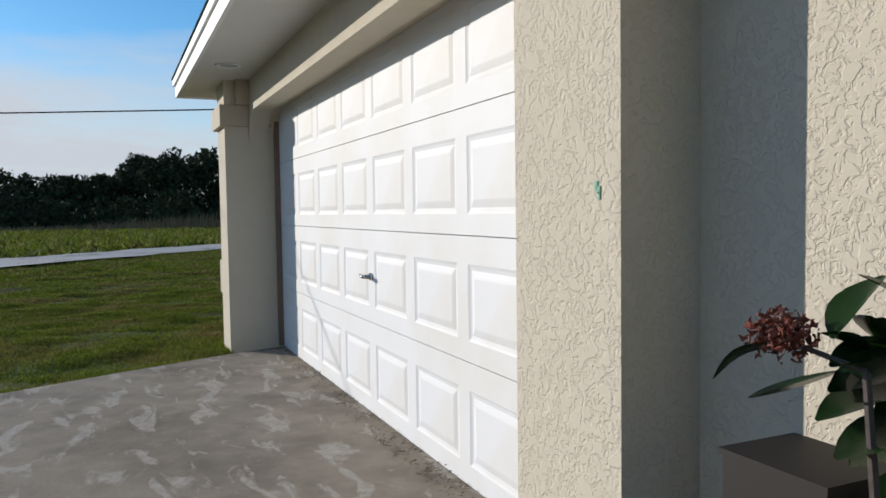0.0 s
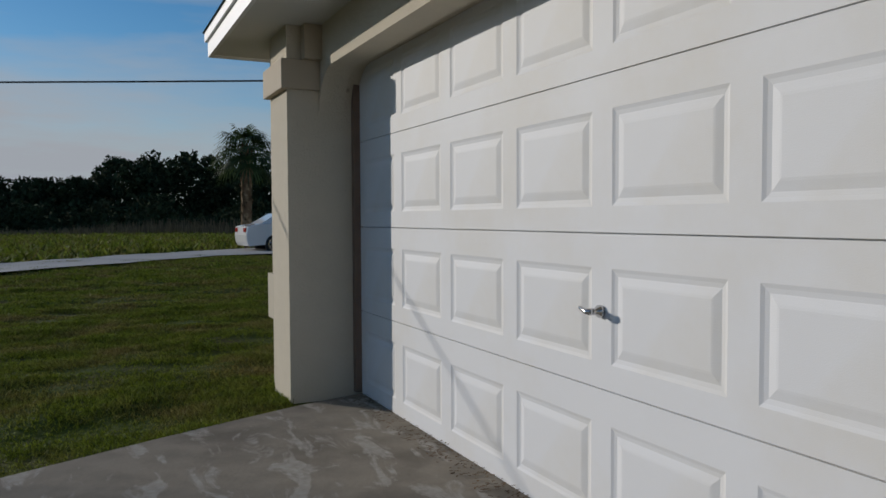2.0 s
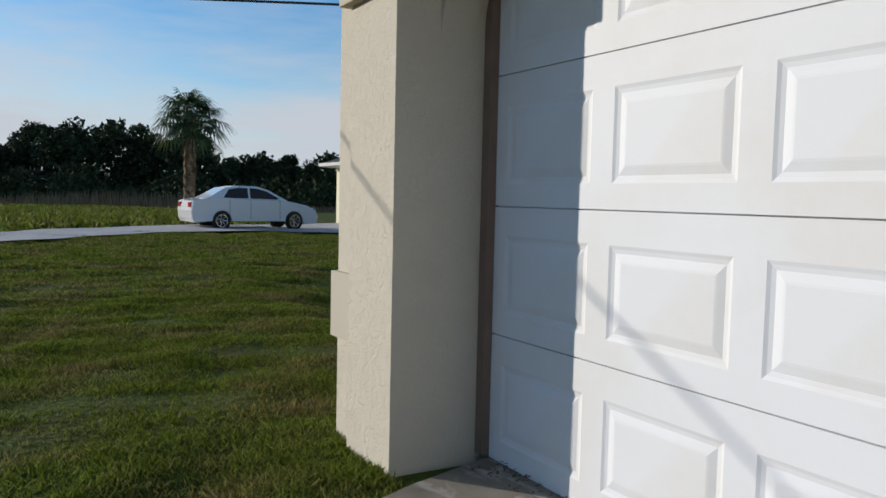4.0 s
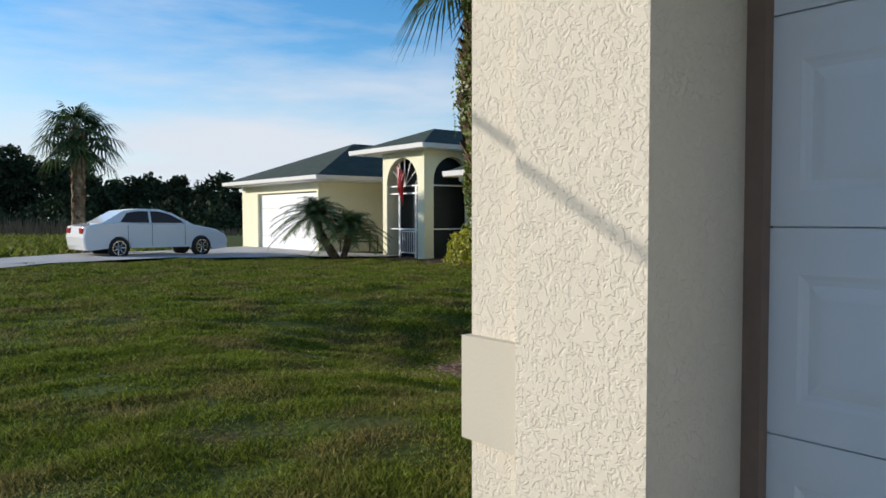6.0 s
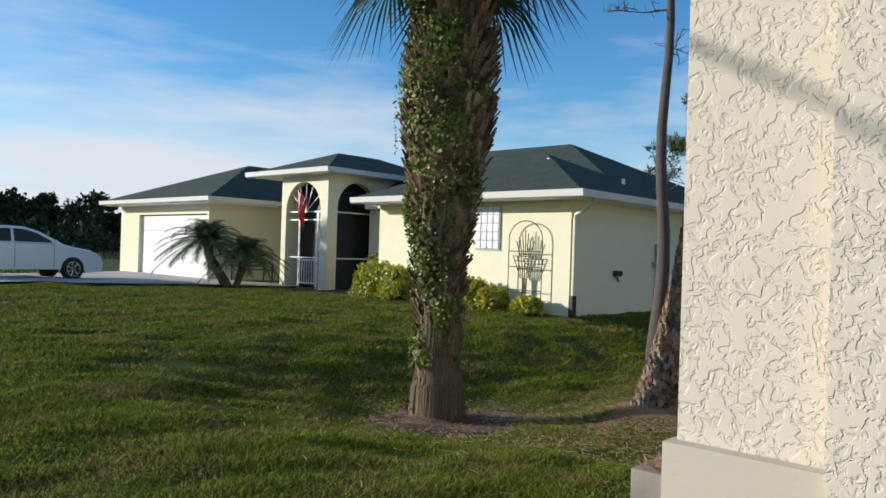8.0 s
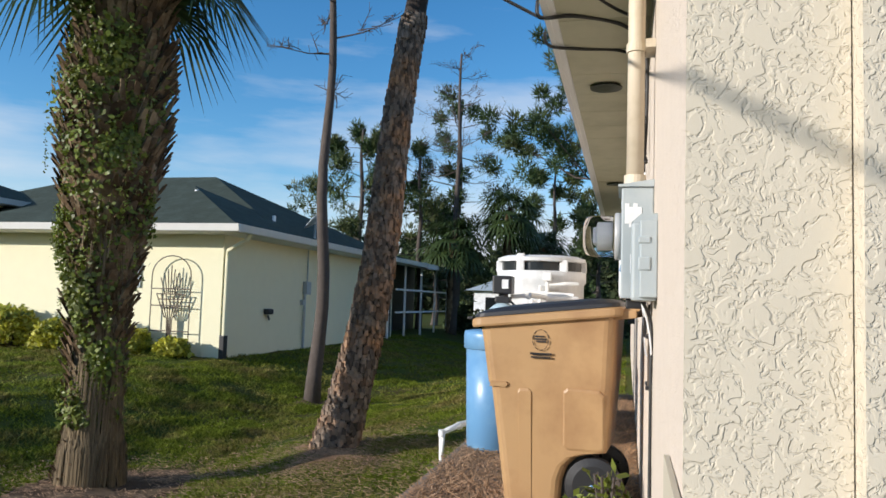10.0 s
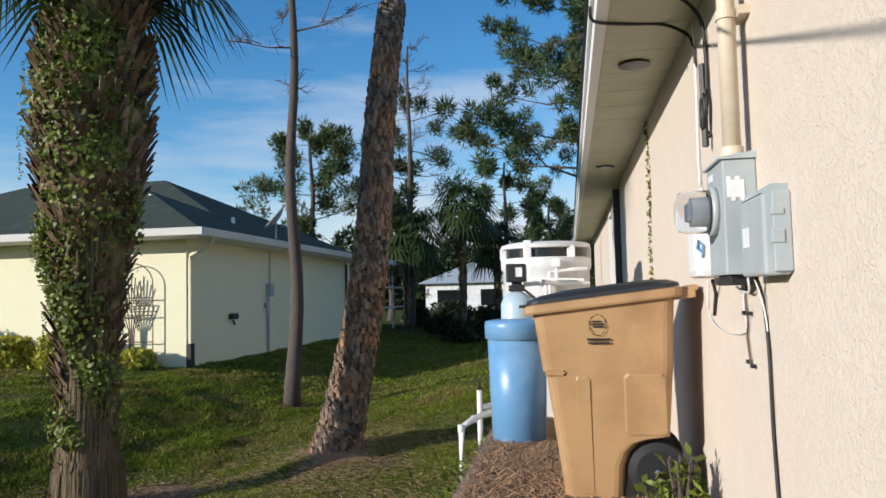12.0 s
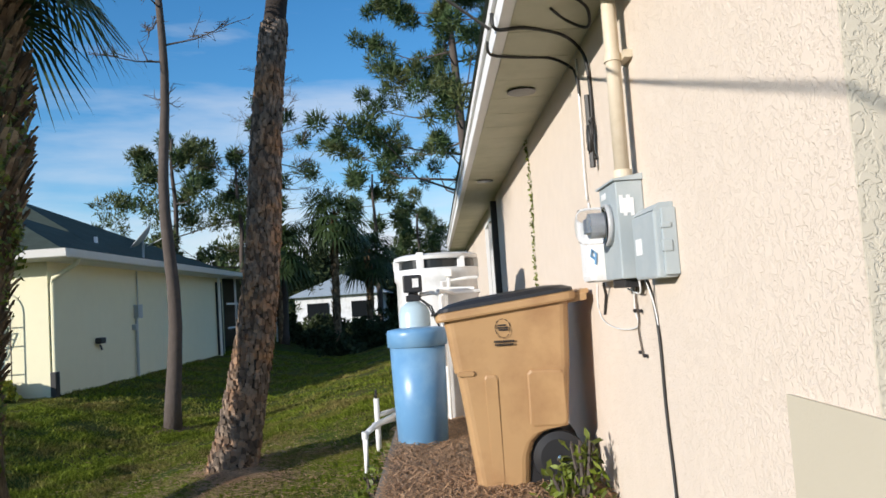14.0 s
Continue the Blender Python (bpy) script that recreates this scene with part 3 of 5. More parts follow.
    for x in (20.7, 22.5, 24.5, 26.5, 28.5):
        box(bm, x, x + .06, 13.2, 13.26, NB - .3, 2.1)
    for z in (.45, 1.2, 2.05):
        box(bm, 21.5, 28.5, 13.2, 13.24, z, z + .06)
    for x in (24.5, 28.5):
        tube(bm, [(x, 13.2, 2.1), (x, 18, 2.6)], .03, 6)
    add("porch_cage", bm, M_WHITE, "aluminium frame of a screened porch")
    # Dark sheets behind the cage carry the porch's inner shade as colour
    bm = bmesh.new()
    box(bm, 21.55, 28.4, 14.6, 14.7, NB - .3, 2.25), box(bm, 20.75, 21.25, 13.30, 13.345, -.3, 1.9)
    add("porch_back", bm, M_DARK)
    # satellite dish and roof vents
    bm = bmesh.new()
    lathe(bm, [(.02, 0), (.16, .02), (.28, .07), (.33, .11), (.32, .12), (.02, .012)], 20, cap=False)
    bmesh.ops.rotate(bm, verts=bm.verts, matrix=Euler((radians(-50), 0, radians(25))).to_matrix())
    bmesh.ops.translate(bm, verts=bm.verts, vec=(14.4, 12.95, 2.66))
    tube(bm, [(14.4, 13.0, 2.15), (14.4, 13.0, 2.66)], .025, 6)
    tube(bm, [(14.4, 12.9, 2.5), (14.15, 12.5, 2.62)], .012, 6)
    add("satellite_dish", bm, M_GREY)
    for x, y, zz in ((13.7, 13.7, 2.62), (12.6, 15.0, 3.05)):
        bm = bmesh.new()
        tube(bm, [(x, y, zz - .3), (x, y, zz + .08)], .04, 8)
        add("vent_pipe", bm, M_WHITE)


neighbour_house()
# ---- yard-side things ----
def rounded(w, d, r, n=4):
    """Outline of a rounded rectangle."""
    out = []
    for cx, cy, a0 in ((w / 2 - r, d / 2 - r, 0), (-w / 2 + r, d / 2 - r, 90), (-w / 2 + r, -d / 2 + r, 180), (w / 2 - r, -d / 2 + r, 270)):
        out += [(cx + r * math.cos(radians(a0 + k * 90 / n)), cy + r * math.sin(radians(a0 + k * 90 / n))) for k in range(n + 1)]
    return out


def loft(bm, levels):
    """Rings of equal count joined upwards; each level: outline, z."""
    rings = [[bm.verts.new((x, y, z)) for x, y in o] for o, z in levels]
    n = len(rings[0])
    for r, s in zip(rings, rings[1:]):
        for k in range(n):
            bm.faces.new((r[k], r[(k + 1) % n], s[(k + 1) % n], s[k]))
    bm.faces.new(rings[0]), bm.faces.new(rings[-1])


def wheeled_bin():
    # x: across, y: front (+) to back (-); wheels at the back
    def slope(bm):
        """The mouth of the bin rises towards its hinge."""
        for v in bm.verts:
            v.co.z -= (v.co.y - .03) * .11 * step(v.co.z, .60, .92)
        return bm
    b = thing("wheeled_bin", (2.43, 6.0, 0.0), "tan plastic wheeled bin with black lid on the side pad", "bin", turn=-4)
    bm = bmesh.new()
    lev = []
    for z, y0, y1, r in ((.0, -.03, .235, .04), (.02, -.04, .245, .05), (.17, -.05, .262, .05), (.24, -.075, .27, .05), (.285, -.12, .275, .05), (.305, -.18, .277, .05), (.318, -.262, .279, .05), (.62, -.285, .315, .05), (.63, -.288, .33, .05), (.90, -.30, .36, .05), (.955, -.305, .37, .05)):
        w = .455 + .2 * z
        lev.append(([(x, y + (y0 + y1) / 2) for x, y in rounded(w, y1 - y0, r)], z))
    loft(bm, lev)

    def plate(outline, proud):
        """A raised moulding on both sloping sides, with eased edges."""
        cy, cz = sum(q[0] for q in outline) / len(outline), sum(q[1] for q in outline) / len(outline)
        for s in (-1, 1):
            rows = []
            for lift, shrink in ((-.004, 0), (proud * .6, .003), (proud, .012)):
                rows.append([bm.verts.new((s * (.2275 + .1 * z + lift), y + (cy - y) * shrink / .12, z + (cz - z) * shrink / .14)) for y, z in outline])
            for p, q in zip(rows, rows[1:]):
                for k in range(len(outline)):
                    bm.faces.new((p[k], p[(k + 1) % len(outline)], q[(k + 1) % len(outline)], q[k]))
            bm.faces.new(rows[-1])
    plate([(-.255, .335), (-.255, .60), (-.235, .622), (-.075, .628), (-.055, .61), (-.055, .34), (-.075, .322), (-.235, .322)], .010)
    plate([(.10, .03), (.10, .60), (.115, .615), (.16, .615), (.17, .60), (.16, .03)], .006)
    plate([(.225, .612), (.215, .628), (.225, .64), (.31, .64), (.315, .612)], .012)
    part("bin_body", slope(bm), M_BIN, b)
    bm = bmesh.new()
    loft(bm, [([(x, y + .035) for x, y in rounded(.70, .74, .06)], .945), ([(x, y + .035) for x, y in rounded(.71, .75, .06)], .955), ([(x, y + .035) for x, y in rounded(.71, .75, .06)], .985), ([(x, y + .035) for x, y in rounded(.69, .73, .06)], .992)])
    part("rim", slope(bm), M_BIN, b)
    bm = bmesh.new()
    loft(bm, [([(x, y + .035) for x, y in rounded(.70, .73, .06)], .994), ([(x, y + .035) for x, y in rounded(.69, .72, .06)], 1.012), ([(x, y + .03) for x, y in rounded(.60, .62, .08)], 1.032), ([(x, y + .02) for x, y in rounded(.40, .42, .1)], 1.045)])
    box(bm, -.33, .33, .40, .43, .985, 1.0, .004)
    part("lid", slope(bm), M_BLACK, b, "black plastic lid")
    bm = bmesh.new()
    tube(bm, [(-.27, -.30, .955), (-.27, -.40, .975), (.27, -.40, .975), (.27, -.30, .955)], .016, 10)
    box(bm, -.30, -.24, -.40, -.29, .93, .97, .006), box(bm, .24, .30, -.40, -.29, .93, .97, .006)
    part("handle", slope(bm), M_BIN, b)
    for s in (-1, 1):
        bm = bmesh.new()
        lathe(bm, [(.02, -.03), (.10, -.03), (.138, -.022), (.145, 0), (.138, .022), (.10, .03), (.02, .03)], 28)
        for k in range(6):
            a = k * math.tau / 6
            tube(bm, [(.02 * math.cos(a), .02 * math.sin(a), s * -.034), (.11 * math.cos(a), .11 * math.sin(a), s * -.034)], .008, 6)
        bmesh.ops.rotate(bm, verts=bm.verts, matrix=Matrix.Rotation(radians(90), 3, "Y"))
        w = part("wheel", bm, M_BLACK, b, "black plastic wheel", False, (s * .20, -.20, .148))
        bm = bmesh.new()
        lathe(bm, [(.004, 0), (.018, .004), (.018, .012), (.004, .016)], 12)
        bmesh.ops.rotate(bm, verts=bm.verts, matrix=Matrix.Rotation(radians(90), 3, "Y"))
        part("hub", bm, M_CHROME, w, "", False, (s * .05 if s > 0 else -.06, 0, 0))
    bm = bmesh.new()
    box(bm, -.20, .20, -.19, -.04, .02, .30)
    part("axle_housing", bm, M_BLACK, b)
    # imprint: ring and two unreadable lines
    bm = bmesh.new()
    X = -.3175
    for k in range(10):
        a, c = k * 36, (k + .75) * 36
        pr = [(.055 + .040 * math.cos(radians(q)), .855 + .05 * math.sin(radians(q))) for q in (a, (a + c) / 2, c)]
        tube(bm, [(X - .001, y, z) for y, z in pr], .0022, 4)
    for y, z, w in ((.06, .868, .022), (.055, .855, .030), (.052, .843, .024)):
        box(bm, X - .003, X, y - w, y + w, z, z + .008)
    for z, w in ((.782, .055), (.765, .050)):
        for k in range(9):
            y = .055 - w + k * w * 2 / 9
            box(bm, X - .002, X + .006, y, y + w * .16, z, z + .010)
    part("imprint", bm, M_BLACK, b, "worn dark county stamp")


wheeled_bin()


def softener():
    t = thing("brine_tank", (3.72, 6.58, 0), "round blue plastic water softener tank on the side pad", "tank")
    bm = bmesh.new()
    lathe(bm, [(.17, 0), (.185, .01), (.195, .3), (.205, .70)], 36)
    part("tank_body", bm, M_BLUE, t, "", True)
    bm = bmesh.new()
    lathe(bm, [(.212, .70), (.222, .705), (.224, .80), (.218, .825), (.16, .835)], 36)
    part("lid", bm, M_BLUE, t, "", True)
    m = thing("mineral_tank", (4.15, 6.60, 0), "slim grey filter vessel with a black control head", "tank")
    bm = bmesh.new()
    lathe(bm, [(.10, 0), (.125, .03), (.125, .93), (.105, .985), (.06, 1.02), (.04, 1.03)], 28)
    part("vessel", bm, material("fibreglass_vessel", (.42, .55, .62), .3, noise_scale=4), m, "", True)
    bm = bmesh.new()
    box(bm, -.05, .06, -.06, .06, 1.03, 1.08, .01), box(bm, -.08, .08, -.075, .075, 1.10, 1.24, .012)
    tube(bm, [(0, 0, 1.06), (0, 0, 1.12)], .04, 10)
    part("control_head", bm, M_BLACK, m, "black control head")
    bm = bmesh.new()
    box(bm, -.084, -.081, -.05, .0, 1.14, 1.21)
    part("dial", bm, M_TANK, m)
    bm = bmesh.new()
    tube(bm, [(.05, -.05, 1.08), (.05, -.16, 1.09), (.03, -.22, 1.06), (.0, -.22, .5)], .018, 8), tube(bm, [(.05, -.20, 1.1), (.2, -.32, 1.08), (.3, -.55, 1.08)], .018, 8)
    part("pipe", bm, M_PVC, m)
    for k in range(2):
        bm = bmesh.new()
        tube(bm, [(0, -.05, 1.05), (-.03, -.12 - .02 * k, .98), (-.04, -.2, .8), (-.1, -.22, .78)], .007, 6)
        part("hose", bm, M_CABLE, m)
    a = thing("aeration_tank", (4.95, 6.40, 0), "large white aeration tank with slotted cap ring beside the wall", "tank")
    a.scale = (.82, .82, 1)
    bm = bmesh.new()
    lathe(bm, [(.43, 0), (.45, .02), (.45, 1.20), (.47, 1.22), (.47, 1.30), (.45, 1.31)], 48)
    part("tank_body", bm, M_TANK, a, "", True)
    bm = bmesh.new()
    lathe(bm, [(.42, 1.31), (.42, 1.385)], 40)
    part("dark_slot", bm, M_DARK, a)
    bm = bmesh.new()
    lathe(bm, [(.44, 1.385), (.465, 1.39), (.465, 1.42), (.40, 1.44), (.1, 1.45)], 48)
    for k in range(6):
        c = Vector((.435 * math.cos(k * math.tau / 6 + 2.75), .435 * math.sin(k * math.tau / 6 + 2.75), 0))
        v = box(bm, c.x - .04, c.x + .04, c.y - .04, c.y + .04, 1.30, 1.40 + (.05 if k % 3 == 0 else 0), .01)
    part("cap_ring", bm, M_TANK, a)
    bm = bmesh.new()
    tube(bm, [(-.5, -.05, .0), (-.5, -.05, 1.18), (-.5, -.3, 1.2), (-.46, -.42, 1.2)], .017, 8)
    tube(bm, [(-.5, .12, 1.12), (-.5, -.38, 1.1)], .025, 8), box(bm, -.55, -.47, -.16, -.08, 1.22, 1.29, .01), tube(bm, [(-.5, -.12, 1.1), (-.5, -.12, 1.24)], .02, 8)
    part("pipe", bm, M_PVC, a)


softener()


def pipes():
    def riser(at, runs, label):
        r = thing("pvc_riser", at, label, "pipe")
        for k, (pts, rad) in enumerate(runs):
            bm = bmesh.new()
            tube(bm, pts, rad, 12)
            part("pipe", bm, M_PVC, r, "", True)
        for pts, _ in runs[:1]:
            for p in pts[1:-1]:
                bm = bmesh.new()
                tube(bm, [Vector(p) - Vector((0, 0, .03)), Vector(p) + Vector((0, 0, .022))], .027, 12)
                part("elbow", bm, M_PVC, r)
        return r
    g = ground_z(4.1, 7.15) - .05
    riser((4.12, 7.05, g), [([(0, 0, 0), (0, 0, .01 - g), (.40, -.05, .012 - g), (.95, -.2, .012 - g)], .026)], "white plastic pipe elbowing out of the grass")
    g = ground_z(5.3, 7.05) - .05
    r = riser((5.30, 7.05, g), [([(0, 0, 0), (0, 0, -.2 - g), (0, 0, .14 - g)], .026), ([(0, 0, -.10 - g), (.4, -.25, -.10 - g)], .022), ([(0, 0, -.02 - g), (.45, -.25, -.02 - g)], .022)], "white plastic standpipe with a hose tap")
    bm = bmesh.new()
    tube(bm, [(0, 0, .14 - g), (0, 0, .21 - g)], .012, 8), tube(bm, [(-.08, 0, .17 - g), (.02, 0, .17 - g)], .009, 8), tube(bm, [(-.03, 0, .22 - g), (.03, 0, .22 - g)], .006, 6)
    part("tap", bm, M_BLACK, r, "small dark hose tap")


pipes()


def service():
    y = 5.581
    m = thing("electric_meter", (1.19, y, 1.06), "grey enamel electric meter box on the side wall", "meter")
    bm = bmesh.new()
    box(bm, -.14, .14, 0, .108, 0, .385, .006)
    prism(bm, [(0, .385), (.12, .385), (.12, .392), (0, .41)], "x", -.15, .15)
    part("meter_case", bm, M_GREY, m)
    bm = bmesh.new()
    lathe(bm, [(.086, 0), (.086, .022), (.078, .024), (.078, .0)], 28)
    bmesh.ops.rotate(bm, verts=bm.verts, matrix=Matrix.Rotation(radians(-90), 3, "X"))
    part("collar", bm, M_METER, m, "", True, (0, .108, .225))
    glass = bpy.data.materials.new("clear_glass")
    glass.use_nodes = True
    gp = glass.node_tree.nodes["Principled BSDF"]
    gp.inputs["Transmission Weight"].default_value, gp.inputs["Roughness"].default_value, gp.inputs["IOR"].default_value = 1, .03, 1.04
    bm = bmesh.new()
    lathe(bm, [(.076, .03), (.076, .10), (.068, .125), (.045, .135)], 28)
    bmesh.ops.rotate(bm, verts=bm.verts, matrix=Matrix.Rotation(radians(-90), 3, "X"))
    part("glass_cover", bm, glass, m, "clear glass meter cover", True, (0, .108, .225))
    bm = bmesh.new()
    lathe(bm, [(.05, .03), (.05, .085), (.03, .09)], 20)
    box(bm, -.035, .035, -.03, .03, .04, .10, .006)
    bmesh.ops.rotate(bm, verts=bm.verts, matrix=Matrix.Rotation(radians(-90), 3, "X"))
    part("meter_works", bm, M_TANK, m, "", False, (0, .108, .225))
    bm = bmesh.new()
    for k in range(4):
        box(bm, -.1425, -.1405, .04 + k * .014, .0545 + k * .014, .245 + (k % 2) * .012, .315 + (k % 2) * .012)
    part("sticker", bm, M_TANK, m, "torn white sticker")
    bm = bmesh.new()
    box(bm, .02, .10, .1085, .110, .335, .36)
    part("sticker", bm, M_TANK, m)
    bm = bmesh.new()
    box(bm, -.10, .10, .02, .09, -.035, 0, .005)
    part("hub_plate", bm, M_BLACK, m)
    # phone and cable boxes
    s = thing("cable_box", (.83, y, 1.05), "small grey plastic cable box with clipped lid", "box")
    bm = bmesh.new()
    box(bm, -.13, .15, 0, .075, 0, .235, .01), prism(bm, [(0, .235), (.075, .235), (.045, .262), (0, .262)], "x", -.12, .14)
    part("case", bm, M_GREY, s)
    bm = bmesh.new()
    box(bm, -.145, -.13, .0, .05, .01, .24, .004), box(bm, -.15, -.13, .02, .055, .09, .13, .004), box(bm, -.15, -.13, .02, .055, .17, .19, .004)
    part("clip", bm, M_GREY, s)
    bm = bmesh.new()
    box(bm, .03, .11, .0755, .077, .09, .15)
    part("sticker", bm, M_TANK, s)
    w = thing("telephone_box", (1.68, y, 1.06), "white plastic telephone junction box", "box")
    bm = bmesh.new()
    box(bm, -.11, .11, 0, .12, 0, .28, .028)
    part("case", bm, M_TANK, w)
    bm = bmesh.new()
    tube(bm, [(-.111, .09, .10), (-.111, .115, .12), (-.111, .11, .15), (-.111, .09, .13), (-.111, .095, .08)], .006, 6)
    part("mark", bm, M_BLUE, w, "blue painted mark")
    # conduit up through the eave
    c = thing("conduit", (1.09, 5.645, 1.46), "cream painted service conduit running up to the eave", "conduit")
    bm = bmesh.new()
    tube(bm, [(0, 0, -.02), (0, 0, EAVE - 1.46 + .3)], .030, 20)
    part("conduit_pipe", bm, M_PIPE, c, "", True)
    bm = bmesh.new()
    tube(bm, [(0, 0, .47), (0, 0, .50)], .036, 20), box(bm, -.06, .06, -.064, -.03, .47, .50)
    part("strap", bm, M_PIPE, c)
    bm = bmesh.new()
    tube(bm, [(0, 0, 0), (0, 0, .03)], .038, 20)
    part("coupling", bm, M_PIPE, c)
    yy = 5.588

    def cable(name, pts, r, mat, label):
        bm = bmesh.new()
        P = [Vector(p) for p in pts]
        out = []
        for i in range(len(P) - 1):
            a, b, c_, d = P[max(i - 1, 0)], P[i], P[i + 1], P[min(i + 2, len(P) - 1)]
            for k in range(5):
                t = k / 5
                out.append(.5 * ((2 * b) + (-a + c_) * t + (2 * a - 5 * b + 4 * c_ - d) * t * t + (-a + 3 * b - 3 * c_ + d) * t ** 3))
        out.append(P[-1])
        tube(bm, out, r, 6)
        o = part(name, bm, mat)
        tagged(o, label, "cable")
        for p in o.data.polygons:
            p.use_smooth = True
    cable("drop_cable", [(.97, yy + .03, 1.05), (1.02, yy, .98), (.975, yy, .82), (.97, yy, .55), (.94, yy, .28), (.93, yy, .02)], .006, M_CABLE, "black cable running down the stucco wall")
    cable("drop_cable", [(.99, yy + .03, 1.05), (.985, yy, .9), (.982, yy, .6), (.955, yy, .3), (.95, yy, .02)], .003, M_TANK, "thin white wire beside the black cable")
    cable("dangling_wire", [(1.08, yy + .03, 1.06), (1.12, yy + .02, 1.0), (1.3, yy + .02, 1.02)], .004, M_TANK, "loose white wire under the boxes")
    cable("dangling_wire", [(1.22, yy, 1.04), (1.26, yy, .98), (1.24, yy, .90), (1.26, yy, .84), (1.22, yy, .74)], .004, M_IRON, "loose brown wires hanging on the wall")
    cable("dangling_wire", [(1.28, yy, 1.03), (1.29, yy, .93), (1.27, yy, .86), (1.6, yy, .84), (1.9, yy, .87), (2.0, yy, .95), (1.98, yy, 1.05)], .0035, M_TANK, "loose thin wire looping over the wall")
    cable("dangling_wire", [(1.70, yy + .03, 1.05), (1.80, yy, .98), (1.86, yy, .90), (1.80, yy, 1.0)], .007, M_CABLE, "short black cable loop under the white box")
    for x, z in ((1.27, .92), (1.24, .75), (1.18, .74), (1.20, .92)):
        bm = bmesh.new()
        box(bm, x - .012, x + .012, yy - .004, yy + .012, z, z + .014, .003)
        tagged(part("wire_clip", bm, M_BLACK), "small dark cable clip on the wall", "clip")
    e = EAVE - .012
    cable("eave_cable", [(1.60, 6.065, EAVE + .06), (1.59, 6.05, e - .01), (1.62, 5.910, e), (1.74, 5.720, e), (1.78, 5.620, EAVE - .08), (1.76, 5.595, 2.1), (1.75, 5.595, 1.86), (1.78, 5.600, 1.72), (1.74, 5.595, 1.66)], .009, M_CABLE, "black service cable looped under the eave")
    cable("eave_cable", [(1.90, 6.065, EAVE + .03), (1.95, 6.05, e - .01), (2.05, 5.910, e), (2.1, 5.720, e), (2.06, 5.620, EAVE - .08), (2.03, 5.595, 2.15), (2.03, 5.590, 2.05)], .008, M_CABLE, "black telephone cable along the soffit")
    cable("eave_cable", [(2.03, 5.592, 2.25), (2.03, 5.592, 1.9), (2.05, 5.592, 1.6), (2.0, 5.592, 1.45), (1.72, 5.620, 1.34)], .006, M_TANK, "white cable down the wall to the junction box")
    cable("eave_cable", [(1.26, 5.760, e), (1.30, 5.680, EAVE - .06), (1.42, 5.660, EAVE - .10), (1.48, 5.740, EAVE - .04), (1.40, 5.820, e)], .007, M_CABLE, "loop of black cable at the conduit head")
    bm = bmesh.new()
    for k in range(3):
        tube(bm, [(1.75 + .03 * math.cos(a + k), 5.605 + .008 * k, 1.80 + .07 * math.sin(a + k) - .02 * k) for a in [radians(q * 40) for q in range(9)]], .006, 6, False)
    tube(bm, [(1.76, 5.610, 1.98), (1.75, 5.610, 1.62)], .015, 6)
    tagged(part("cable_coil", bm, M_CABLE), "tied coil of spare black cable", "cable")
    # service drop that crosses the drive
    a, v = Vector((1.72, 6.07, EAVE + .03)), Vector((-.872, .489, .006))
    bm = bmesh.new()
    tube(bm, [a + v * s + Vector((0, 0, .0007 * s * s)) for s in [k * 1.5 for k in range(31)]], .008, 6)
    tagged(part("service_drop", bm, M_CABLE), "black overhead service cable from the eave to the road", "cable")
    # soffit vents, recessed light
    for x, y_, l in ((2.72, 5.80, .09), (6.2, 5.80, .09)):
        bm = bmesh.new()
        lathe(bm, [(l * .4, -.008), (l, -.006), (l, 0)], 20, (0, 0))
        o = part("soffit_vent", bm, M_DARK, None, "", False, (x, y_, e - .003))
        tagged(o, "dark broken round vent in the soffit", "vent")
    for yl in (4.27, 1.0):
        li = thing("recessed_light", (-.50, yl, EAVE - .012), "white recessed light in the garage eave", "light", "eave lights")
        bm = bmesh.new()
        lathe(bm, [(.072, .008), (.092, 0), (.10, .008)], 28)
        part("ring", bm, M_WHITE, li, "", True)
        bm = bmesh.new()
        lathe(bm, [(.01, .004), (.05, .003), (.068, .007)], 20)
        part("lens", bm, M_GREY, li)
    # window in the side wall
    wd = thing("window_side", (7.6, 5.582, .93), "aluminium framed window in the side wall", "window")
    wd["kind"] = "structure"
    bm = bmesh.new()
    for x0, x1, z0, z1 in ((1.5, 1.55, 0, 1.15), (0, 1.5, 0, .05), (0, 1.5, 1.1, 1.15), (.73, .78, .05, 1.1)):
        box(bm, x0, x1, -.01, .05, z0, z1)
    part("window_frame", bm, M_WHITE, wd)
    bm = bmesh.new()
    box(bm, -.09, 0, -.01, .075, -.1, 1.3, .004)
    part("shutter_track", bm, M_DARK, wd, "dark metal shutter track")
    bm = bmesh.new()
    box(bm, 0, 1.5, -.015, .005, .05, 1.1)
    part("pane", bm, M_GLASS, wd)
    # green paint fleck and small nails
    bm = bmesh.new()
    for dy, dz, w_ in ((0, 0, .006), (.008, .010, .005), (-.002, -.012, .003)):
        box(bm, -.4525, -.4510, -.36 + dy - w_, -.36 + dy + w_, 1.21 + dz - .008, 1.21 + dz + .008, .0003)
    tagged(part("paint_fleck", bm, material("green_paint", (.10, .36, .24), .6, noise_scale=30)), "small fleck of green paint on the pillar", "paint")


service()


